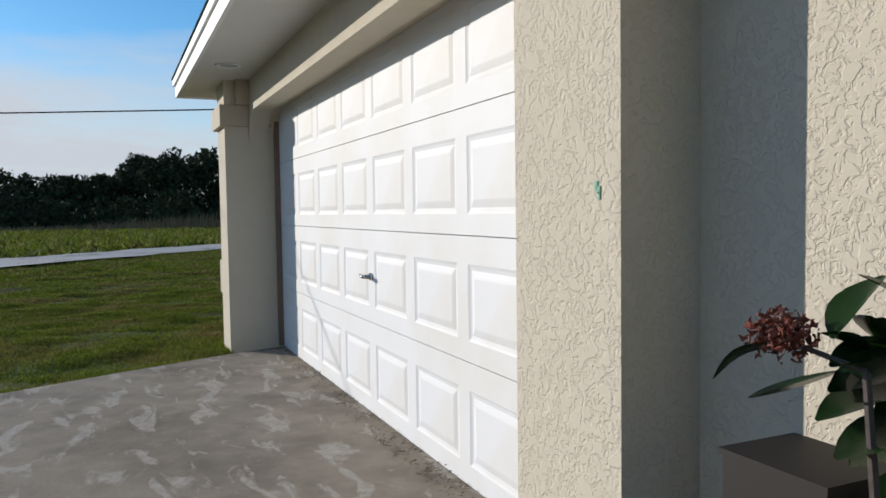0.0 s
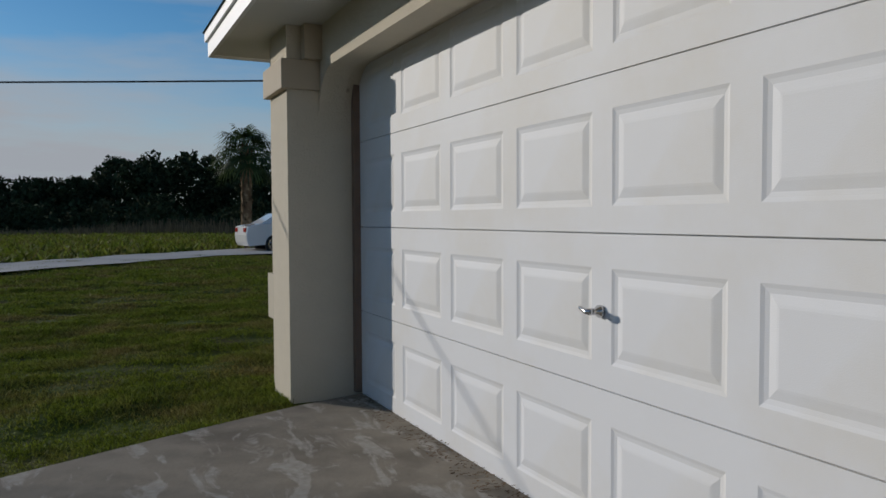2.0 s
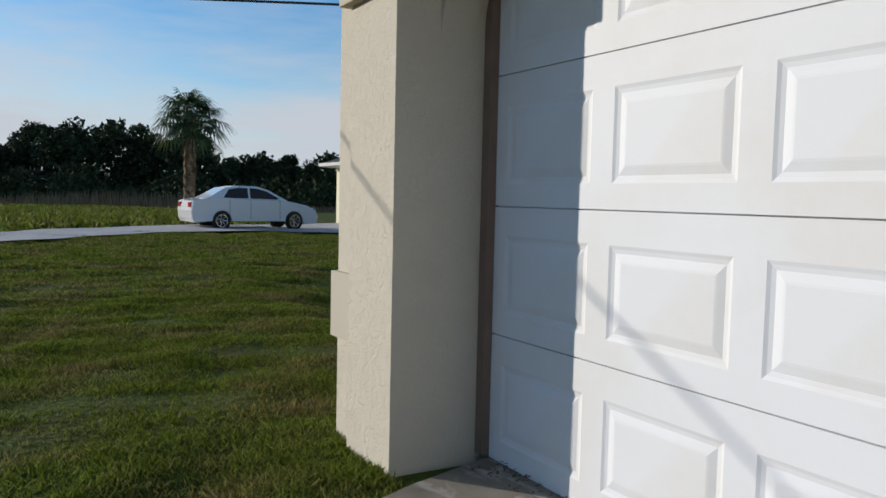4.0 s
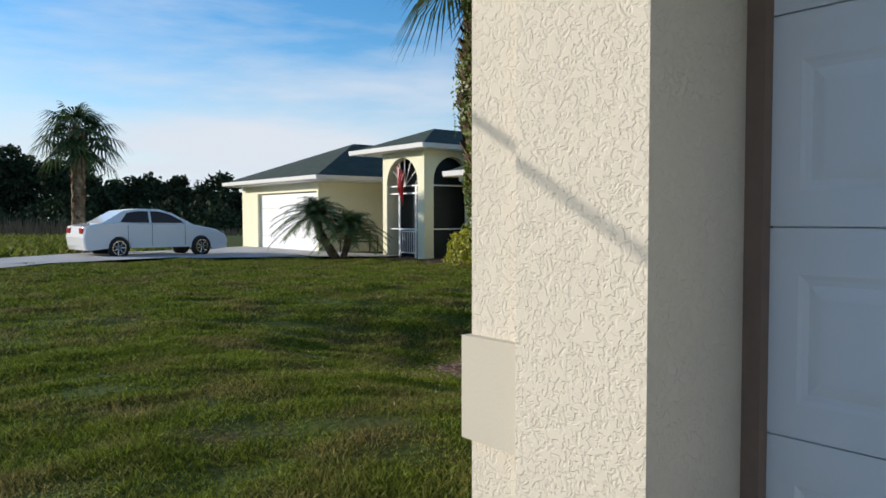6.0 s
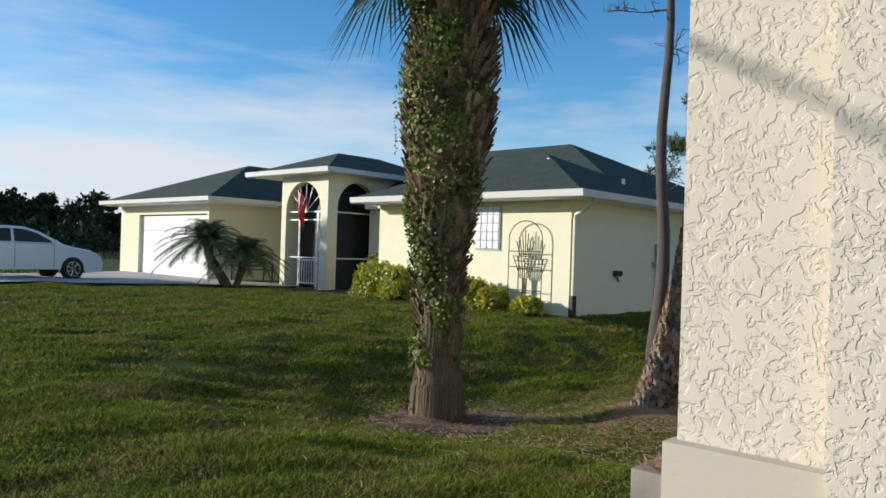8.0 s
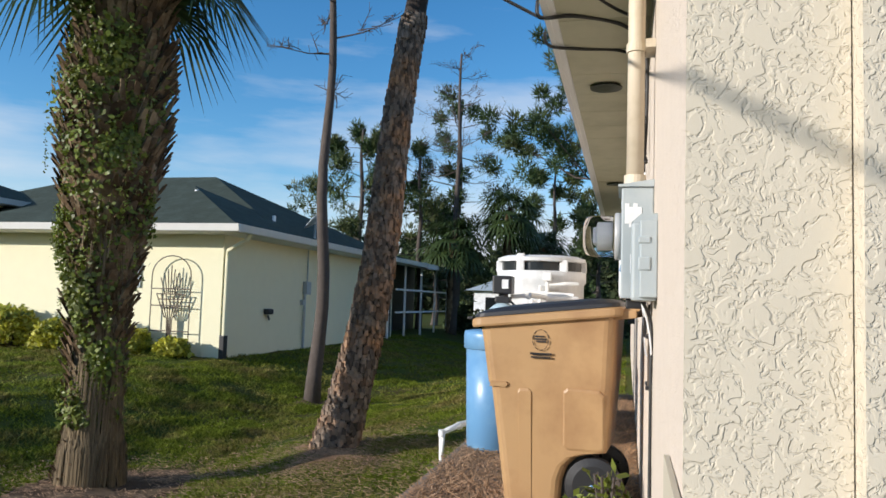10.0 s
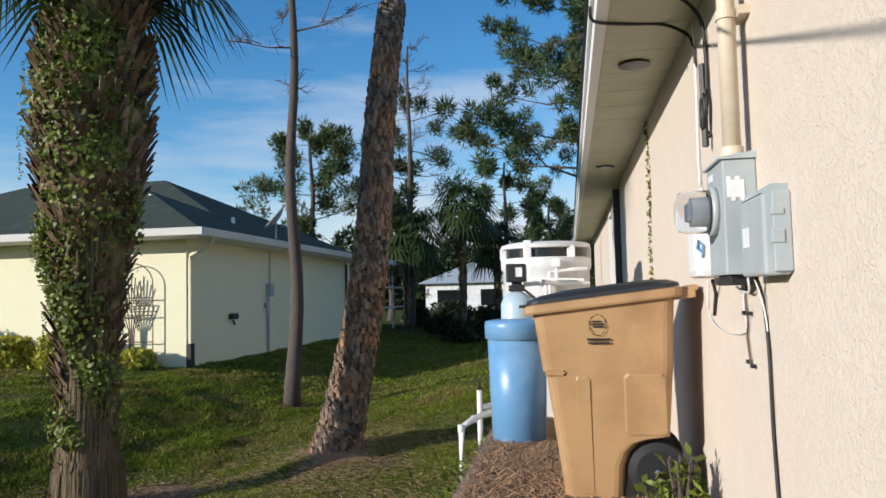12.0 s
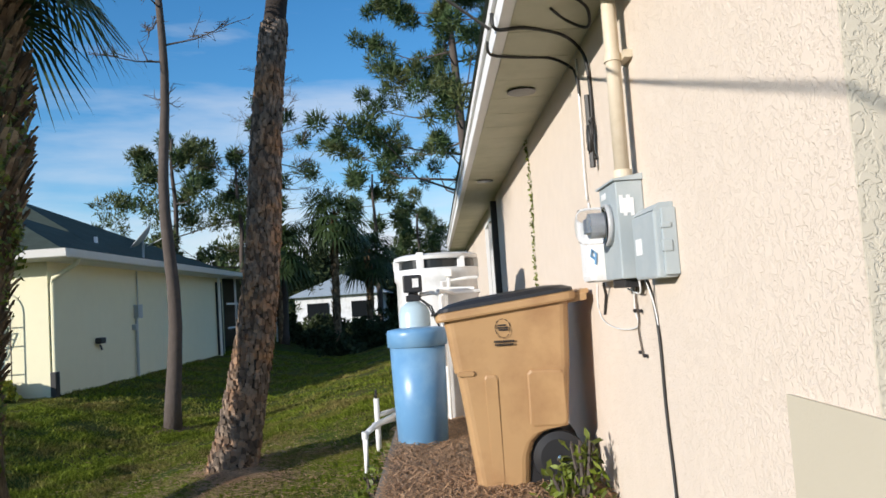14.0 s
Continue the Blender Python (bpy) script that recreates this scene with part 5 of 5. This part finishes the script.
def pine(at, lean, height, r0, label, crown, seed, branch_from=.45, bark=0, clump=.5, needles=40, dead=False, thin=1.0, nl=.17, nw=.012, twist=0.0):
    """lean: shift of the top; crown: number of limbs."""
    r = random.Random(seed)
    t_ = thing("pine_tree", at, label, "pine tree")
    n = 16
    pts = [Vector((lean[0] * (k / n) ** .8 + .04 * math.sin(k * 1.1 + seed), lean[1] * (k / n) ** .8 + .04 * math.cos(k * .9), height * k / n - .1)) for k in range(n + 1)]
    rads = [r0 * (1 - .72 * k / n) + (r0 * .28 * math.exp(-k * 1.2)) for k in range(n + 1)]
    bm = bmesh.new()
    tube(bm, pts, rads, 16)
    # Under bark plates the trunk is near-black, as painted furrow shade
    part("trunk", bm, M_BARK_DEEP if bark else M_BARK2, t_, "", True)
    if bark:
        bag = Bag()
        pine_bark(bag, pts[:9], rads[:9], r, bark, 17, .042)
        bag.done("bark", M_BARK, t_, "thick red-brown plated bark")["kind"] = "stuff"
    bm, bag = bmesh.new(), Bag()
    for k in range(crown):
        t = branch_from + (1 - branch_from) * (k + r.random()) / crown
        i = min(int(t * n), n - 1)
        c = pts[i].lerp(pts[i + 1], t * n - i)
        a = k * 2.399 + twist + r.uniform(-.5, .5)
        L = (1.15 - t) * height * .42 * r.uniform(.6, 1.2) * thin + .35
        tip = c + Vector((math.cos(a) * L, math.sin(a) * L, L * r.uniform(.0, .45)))
        mid = c.lerp(tip, .5) + Vector((0, 0, -.08 * L)) + rv(r, .06 * L)
        tube(bm, [c, mid, tip], [max(rads[i] * .28, .014), max(rads[i] * .16, .010), .006], 5)
        for s in range(3 if not dead else 7):
            q = mid.lerp(tip, r.random()) if not dead else c.lerp(tip, r.uniform(.2, 1))
            e = q + (rv(r) + Vector((math.cos(a), math.sin(a), .35))).normalized() * L * r.uniform(.22, .45)
            tube(bm, [q, q.lerp(e, .5) + rv(r, .03 * L), e], [.011, .008, .004], 4)
            if dead:
                for _ in range(4):
                    g = q.lerp(e, r.random())
                    tube(bm, [g, g + (rv(r) + Vector((0, 0, .4))).normalized() * L * .16], [.005, .003], 3)
            elif needles:
                needle_clump(bag, e, clump * r.uniform(.6, 1.1), needles, r, nl, nw), needle_clump(bag, q.lerp(e, .5), clump * .6, needles // 2, r, nl, nw)
        if needles and not dead:
            needle_clump(bag, tip, clump * r.uniform(.7, 1.1), needles, r, nl, nw)
    part("branchwork", bm, M_BARK2, t_, "", False, None, False)["kind"] = "stuff"
    if bag.v:
        bag.done("foliage", M_NEEDLE, t_, "tufts of needles")["kind"] = "stuff"
    return t_


pine((5.52, 8.50, ground_z(5.52, 8.50) - .05), (.75, -1.0, 0), 9.5, .185, "large leaning pine with plated red-brown bark on the lawn", 16, 31, .66, bark=170, clump=.35, needles=30)
pine((9.45, 10.42, ground_z(9.45, 10.42) - .05), (.12, .02, 0), 9.0, .115, "thin bare pine trunk with a few dead twigs on the lawn", 10, 17, .56, bark=0, dead=True, thin=.35)
pine((19.8, 4.75, -.2), (.3, 1.0, 0), 13.5, .20, "tall pine behind the house with layered tufts of needles", 40, 5, .30, clump=.30, needles=230, nl=.24, nw=.018, thin=.75)
pine((27.0, 16.3, -.4), (.4, .2, 0), 8.6, .17, "spreading pine behind the neighbour's house", 17, 8, .45, clump=.36, needles=110, nl=.22, nw=.028, thin=1.15)
pine((28.2, 14.0, -.4), (0, .2, 0), 7.8, .15, "spreading pine behind the neighbour's house", 13, 9, .35, clump=.36, needles=110, nl=.22, nw=.028, thin=1.1)
pine((27.0, 12.3, -.4), (.1, 0, 0), 11.5, .15, "dead pine with bare grey twigs", 22, 12, .5, dead=True, thin=.7)
pine((30.0, 12.9, -.4), (.1, 0, 0), 10.5, .15, "half bare pine with thin tufts", 15, 15, .45, clump=.36, needles=60, nl=.22, nw=.028, thin=.7)
pine((36.0, 9.3, -.4), (.1, 0, 0), 8.2, .17, "round crowned pine in the back yards", 17, 14, .35, clump=.45, needles=90, nl=.26, nw=.036, thin=.9)
pine((40.0, 7.2, -.4), (.1, 0, 0), 6.5, .17, "round crowned pine in the back yards", 14, 19, .3, clump=.45, needles=90, nl=.26, nw=.036, thin=.9)
pine((33.0, 14.6, -.4), (.1, 0, 0), 6.0, .17, "round crowned pine in the back yards", 12, 29, .25, clump=.5, needles=80, nl=.26, nw=.036, thin=.9)


def woods(name, label, spots, leaf, seed, mat):
    """A far belt of trees as one mass of leaf clumps over dark stems."""
    r = random.Random(seed)
    bag = Bag()
    for x, y, h, w in spots:
        z0 = ground_z(x, y) - .3
        for _ in range(int(20 + h * 4)):
            t = r.random() ** .8
            q = w * (1.1 - .75 * t) * (.6 + .4 * r.random())
            a = r.uniform(0, math.tau)
            c = Vector((x + q * math.cos(a), y + q * math.sin(a), z0 + h * (.05 + .95 * t)))
            leaf_clump(bag, c, w * .42 * (1.15 - .6 * t), 20, r, leaf * r.uniform(.7, 1.4))
        bag.quad((x - .12, y, z0), (x + .12, y, z0), (x + .06, y, z0 + h * .9), (x - .06, y, z0 + h * .9))
    tagged(bag.done(name, mat), label, "woods", "", "stuff")


r_ = random.Random(2)
spots = []
for k in range(300):
    a = radians(-100 + 150 * k / 300 + r_.uniform(-.3, .3))
    d = r_.uniform(92, 112)
    spots.append((d * math.sin(a), d * math.cos(a), (r_.uniform(5.5, 8.4) + 1.6 * math.sin(a * 9) + 1.2 * math.sin(a * 23)) * (1 if a < .22 else .72), r_.uniform(2.0, 3.6)))
woods("treeline", "dark mixed pine woodland beyond the field", spots, .30, 4, M_WOODS)
spots = []
for k in range(90):
    a = radians(-60 + 100 * k / 90 + r_.uniform(-.5, .5))
    d = r_.uniform(70, 86)
    spots.append((d * math.sin(a), d * math.cos(a), r_.uniform(1.2, 3.4), r_.uniform(2, 3.2)))
woods("undergrowth", "low dark bushes before the woodland", spots, .22, 6, M_WOODS)
spots = []
for k in range(150):
    a = radians(52 + 60 * k / 150 + r_.uniform(-.3, .3))
    d = r_.uniform(62, 85)
    spots.append((d * math.sin(a), d * math.cos(a), r_.uniform(3.0, 7.5), r_.uniform(2, 3.5)))
woods("back_woods", "trees beyond the back yards", spots, .26, 7, M_WOODS)
spots = [(24 + r_.uniform(0, 16), 8.6 + r_.uniform(-3.2, 4.2), r_.uniform(.6, 1.5), r_.uniform(.5, 1.0)) for _ in range(46)]
woods("hedge", "dark shrubs between the back yards", spots, .09, 9, M_WOODS)
# Added out of view: a dark belt that cuts low sky fill from behind
spots = []
for k in range(220):
    a = radians(110 + 150 * k / 220)
    spots.append((80 * math.sin(a), 80 * math.cos(a), r_.uniform(5, 9), 3.5))
woods("treeline_behind", "unseen woodland added behind the view to dim low sky", spots, .4, 12, M_WOODS)
bag, rs = Bag(), random.Random(9)
for _ in range(9000):
    a = radians(rs.uniform(-45, 42))
    d = rs.uniform(56, 74)
    x, y = d * math.sin(a), d * math.cos(a)
    h = rs.uniform(.3, 1.0) * (1 + .5 * math.sin(a * 14))
    bag.tri((x - .06, y, ground_z(x, y) - .05), (x + .06, y, ground_z(x, y) - .05), (x + rs.uniform(-.2, .2), y + rs.uniform(-.2, .2), ground_z(x, y) + h))
tagged(bag.done("dry_scrub", M_SCRUB), "dry brown grasses at the edge of the field", "scrub", "", "stuff")


def bush(at, w, h, n, mat, label, leaf, seed):
    r = random.Random(seed)
    b = thing("bush", (*at, ground_z(*at)), label, "bush")
    bm = bmesh.new()
    for k in range(7):
        a = k * .9
        tube(bm, [(0, 0, -.05), (w * .3 * math.cos(a), w * .3 * math.sin(a), h * .5), (w * .5 * math.cos(a), w * .5 * math.sin(a), h * .85)], [.018, .012, .006], 5)
    part("branches", bm, M_BARK2, b)
    bag = Bag()
    for _ in range(n):
        a, t = r.uniform(0, math.tau), r.random()
        q = w * math.sqrt(r.random()) * (1 - .35 * t)
        c = Vector((q * math.cos(a), q * math.sin(a), h * (.12 + .88 * t) * (1 - .25 * q / w)))
        leaf_clump(bag, c, .07, 3, r, leaf)
    bag.done("leaves", mat, b)


for i, (x, y, w, h) in enumerate(((10.5, 18.1, .7, .95), (10.5, 17.3, .6, .85), (10.45, 16.2, .5, .6), (10.5, 15.2, .5, .65), (10.5, 14.6, .42, .5), (10.6, 13.8, .35, .32), (11.5, 19.0, .5, 1.2))):
    bush((x, y), w, h, 700, M_BUSH if i != 6 else M_VINE, "yellow-green croton bush along the neighbour's wall", .055, 40 + i)
for i, (x, y, w, h) in enumerate(((1.98, 5.82, .16, .26), (1.93, 5.74, .12, .42), (3.42, 6.95, .10, .22), (3.95, 6.86, .10, .3))):
    bush((x, y), w, h, 60, M_VINE, "leafy green weeds growing beside the side pad", .030, 60 + i)
# soft-stemmed vine on the side wall
bag = Bag()
for k in range(190):
    z = 2.28 - k / 190 * 1.35
    c = Vector((4.2 + .05 * math.sin(z * 6), 5.59, z)) + rv(rr, .022)
    u = rv(rr).normalized() * .016
    w = u.cross(rv(rr)).normalized() * .012
    bag.quad(c - u, c + w, c + u, c - w)
tagged(bag.done("wall_vine", M_VINE), "thin yellowing vine hanging down the side wall", "vine")


# bare soil and straw
def litter(name, at, rad, n, label, mat, seed, length=.09, box_=None, lift=0.0):
    r = random.Random(seed)
    bag = Bag()
    for _ in range(n):
        if box_:
            x, y = r.uniform(box_[0], box_[1]), r.uniform(box_[2], box_[3])
            z = -.004 + lift + r.uniform(0, .025)
        else:
            a, q = r.uniform(0, math.tau), rad * abs(r.gauss(0, .5))
            x, y = at[0] + q * math.cos(a) * 1.3, at[1] + q * math.sin(a)
            z = ground_z(x, y) + .012 + r.uniform(0, .02)
        a = r.gauss(0 if box_ else 1.5, .7)
        d = Vector((math.cos(a), math.sin(a), r.uniform(-.15, .15))) * length * r.uniform(.5, 1.3)
        s = Vector((-d.y, d.x, 0)).normalized() * .0035
        c = Vector((x, y, z))
        bag.quad(c - s, c + s, c + d + s, c + d - s)
    tagged(bag.done(name, mat), label, "litter", "", "stuff")


def patch(name, at, a, b, label, mat, seed):
    r = random.Random(seed)
    bm = bmesh.new()
    c = bm.verts.new((at[0], at[1], ground_z(*at) + .03))
    rings = []
    for f, lift in ((.5, .022), (.8, .010), (1.0, -.025)):
        rings.append([bm.verts.new((at[0] + a * f * math.cos(k * math.tau / 28) * (1 + .14 * math.sin(k * 2.1 + seed)), at[1] + b * f * math.sin(k * math.tau / 28) * (1 + .14 * math.cos(k * 1.7)), 0)) for k in range(28)])
        for v in rings[-1]:
            v.co.z = ground_z(v.co.x, v.co.y) + lift + r.uniform(-.009, .009)
    for k in range(28):
        bm.faces.new((c, rings[0][k], rings[0][(k + 1) % 28]))
        for s, t in zip(rings, rings[1:]):
            bm.faces.new((s[k], t[k], t[(k + 1) % 28], s[(k + 1) % 28]))
    o = wall(name, bm, mat, label, "soil")
    for p in o.data.polygons:
        p.use_smooth = True


patch("soil_palm", (3.8, 9.8), 1.1, .7, "bare soil and dry leaf bits round the palm", M_SOIL, 1)
patch("soil_pine", (5.52, 8.45), .5, .36, "bare soil round the pine", M_SOIL, 2)
patch("soil_thin_pine", (9.45, 10.4), .55, .4, "bare soil round the thin pine", M_SOIL, 3)
patch("mulch_bed", (10.75, 16.6), .95, 3.2, "dark mulch bed along the neighbour's wall", M_SOIL, 4)
patch("mulch_bed", (11.0, 21.5), 1.4, 3.0, "dark mulch bed before the neighbour's porch", M_SOIL, 7)
litter("palm_litter", PALM, 1.0, 4200, "dry brown litter round the palm", M_STRAW, 2, .05)
litter("lawn_litter", (5.0, 8.3), 2.2, 9000, "brown needles and leaf bits scattered on the lawn", M_STRAW, 12, .06)
litter("pine_straw", None, 0, 26000, "brown pine needles covering the side pad", M_STRAW, 3, .11, (1.84, 7.4, 5.60, 6.78))
litter("door_debris", None, 0, 900, "dark leaf crumbs along the garage door", M_SOIL, 4, .02, (-.16, -.01, .1, 4.8))

# grass, thickest near the path
ns = np.random.RandomState(5)
def grass(name, count, x0, x1, y0, y1, hmin, hmax, w, power, far=False):
    x = ns.uniform(x0, x1, count * 2)
    y = y0 + (y1 - y0) * ns.uniform(0, 1, count * 2) ** power
    edge = np.interp(x, [-20, -6, -3.2, -2.0, -1.2, -.45, -.40, 1.8, 1.82, 7.5, 7.52], [3.1, 3.2, 3.55, 4.08, 4.45, 4.76, 5.68, 5.68, 6.86, 6.86, 5.68])
    if far:
        edge = np.interp(x, [-60, -14, -4.1, 2.6, 9, 11, 40], [12.6, 15.6, 22.4, 28.5, 32.2, 34, 36])
    cl = .3 * np.sin((x * .25 + y * .97) * 9.3 + 1.5 * np.sin(x * 1.1 - y * .9)) + .4 * np.sin(x * 23 + 2 * np.sin(y * 19)) * np.sin(y * 29 + 2 * np.sin(x * 17)) + .8 * np.sin(x * 1.9 + 1.3 * np.sin(y * 1.1)) * np.sin(y * 2.3 + np.sin(x * 1.7)) + .5 * np.sin(x * 5.1 + y * 3.7) * np.sin(y * 6.3 - x * 2.1)
    keep = (y > edge) & ~((x > 10.4) & (y > 13.2)) & (((x - 3.8) / .95) ** 2 + ((y - 9.8) / .6) ** 2 > 1 - .3 * cl) & (ns.uniform(-1.2, 1.3, x.size) < cl + .35)
    x, y, cl = x[keep][:count], y[keep][:count], cl[keep][:count]
    n = x.size
    z = np.array([ground_z(a, b) for a, b in zip(x, y)])
    h = ns.uniform(hmin, hmax, n) * np.clip(1 + .55 * cl, .35, 2)
    ang, lean, la = ns.uniform(0, 6.283, n), ns.uniform(.3, 1.8, n) * h, ns.uniform(0, 6.283, n)
    v = np.empty((n, 3, 3))
    v[:, 0] = np.stack([x - w * np.cos(ang), y - w * np.sin(ang), z - .006], 1)
    v[:, 1] = np.stack([x + w * np.cos(ang), y + w * np.sin(ang), z - .006], 1)
    v[:, 2] = np.stack([x + lean * np.cos(la), y + lean * np.sin(la), z + h], 1)
    me = bpy.data.meshes.new(name)
    me.vertices.add(n * 3), me.loops.add(n * 3), me.polygons.add(n)
    me.vertices.foreach_set("co", v.ravel())
    me.loops.foreach_set("vertex_index", np.arange(n * 3, dtype=np.int32))
    me.polygons.foreach_set("loop_start", np.arange(0, n * 3, 3, dtype=np.int32))
    me.update()
    me.materials.append(M_BLADE)
    tagged(new(name, me), "uneven mown lawn grass with yellowed blades", "grass", "", "stuff")


grass("grass", 400000, -3.4, 5.8, 3.4, 11, .008, .034, .0055, 1.25)
grass("grass", 300000, -6, 11, 8.6, 18, .014, .038, .011, 1.1)
grass("grass", 90000, 5.3, 9.5, 5.3, 10.5, .010, .03, .007, 1.0)
grass("grass", 180000, -12, 11, 14, 24, .03, .06, .018, 1.0)
grass("grass", 60000, 7.6, 24, 5.5, 13.2, .02, .05, .014, 1.0)

grass("grass", 90000, -45, 12, 15, 62, .10, .24, .07, .8, True)

# far house in the gap
def far_house():
    h = thing("far_house", (54, 13.8, -.5), "small pale house with a grey roof beyond the back yards", "house")
    bm = bmesh.new()
    box(bm, 0, 8, -3.2, 3.2, -.5, 2.4)
    part("wall", bm, M_TANK, h)
    bm = bmesh.new()
    hip(bm, -.5, 8.5, -3.8, 3.8, 2.4, .45)
    part("roof", bm, M_GREY, h)
    for y in (-2.6, .7):
        bm = bmesh.new()
        box(bm, -.06, -.01, y, y + 1.6, .7, 1.9)
        part("window", bm, M_GLASS, h)


far_house()


# iron trellis on the neighbour's front wall and bench by the garage
def trellis():
    t = thing("trellis", (10.90, 14.08, ground_z(10.90, 14.08)), "rusty iron trellis shaped like a basket of flowers on the wall", "trellis")
    z = -ground_z(10.90, 14.08)
    bars = [[(0, -.42, z + .0), (0, -.42, z + 1.35), *[(0, -.42 * math.cos(radians(a)), z + 1.35 + .38 * math.sin(radians(a))) for a in range(15, 166, 15)], (0, .42, z + 1.35), (0, .42, z)]]
    for k in (.3, .78, 1.1):
        bars.append([(0, -.42, z + k), (0, .42, z + k)])
    for k in range(-3, 4):
        bars.append([(0, k * .035, z + .55), (0, k * .10, z + 1.0)])
        bars.append([(0, k * .04, z + 1.0), (0, k * .075, z + 1.55 - abs(k) * .08)])
    for k, w in ((.9, .27), (1.0, .31), (.75, .18)):
        bars.append([(0, -w, z + k), (0, w, z + k)])
    for k in range(-2, 3):
        bars.append([(0, k * .02, z + .12), (0, k * .03, z + .55)])
    for b in bars:
        bm = bmesh.new()
        tube(bm, b, .011, 5)
        part("bar", bm, M_IRON, t)


trellis()


def bench():
    x, y = 12.0, 25.6
    b = thing("garden_bench", (x, y, ground_z(x, y)), "dark iron garden bench under the neighbour's wall", "bench")
    for s in (-.6, .6):
        bm = bmesh.new()
        tube(bm, [(s - .0, -.25, 0), (s, -.25, .62), (s, .2, .62), (s, .25, 0)], .03, 6)
        part("leg", bm, M_IRON, b)
    for k in range(5):
        bm = bmesh.new()
        box(bm, -.65, .65, -.25 + k * .1, -.18 + k * .1, .40, .43)
        part("slat", bm, M_IRON, b)
    for k in range(4):
        bm = bmesh.new()
        box(bm, -.65, .65, .23, .26, .5 + k * .11, .58 + k * .11)
        part("backrest", bm, M_IRON, b)


bench()
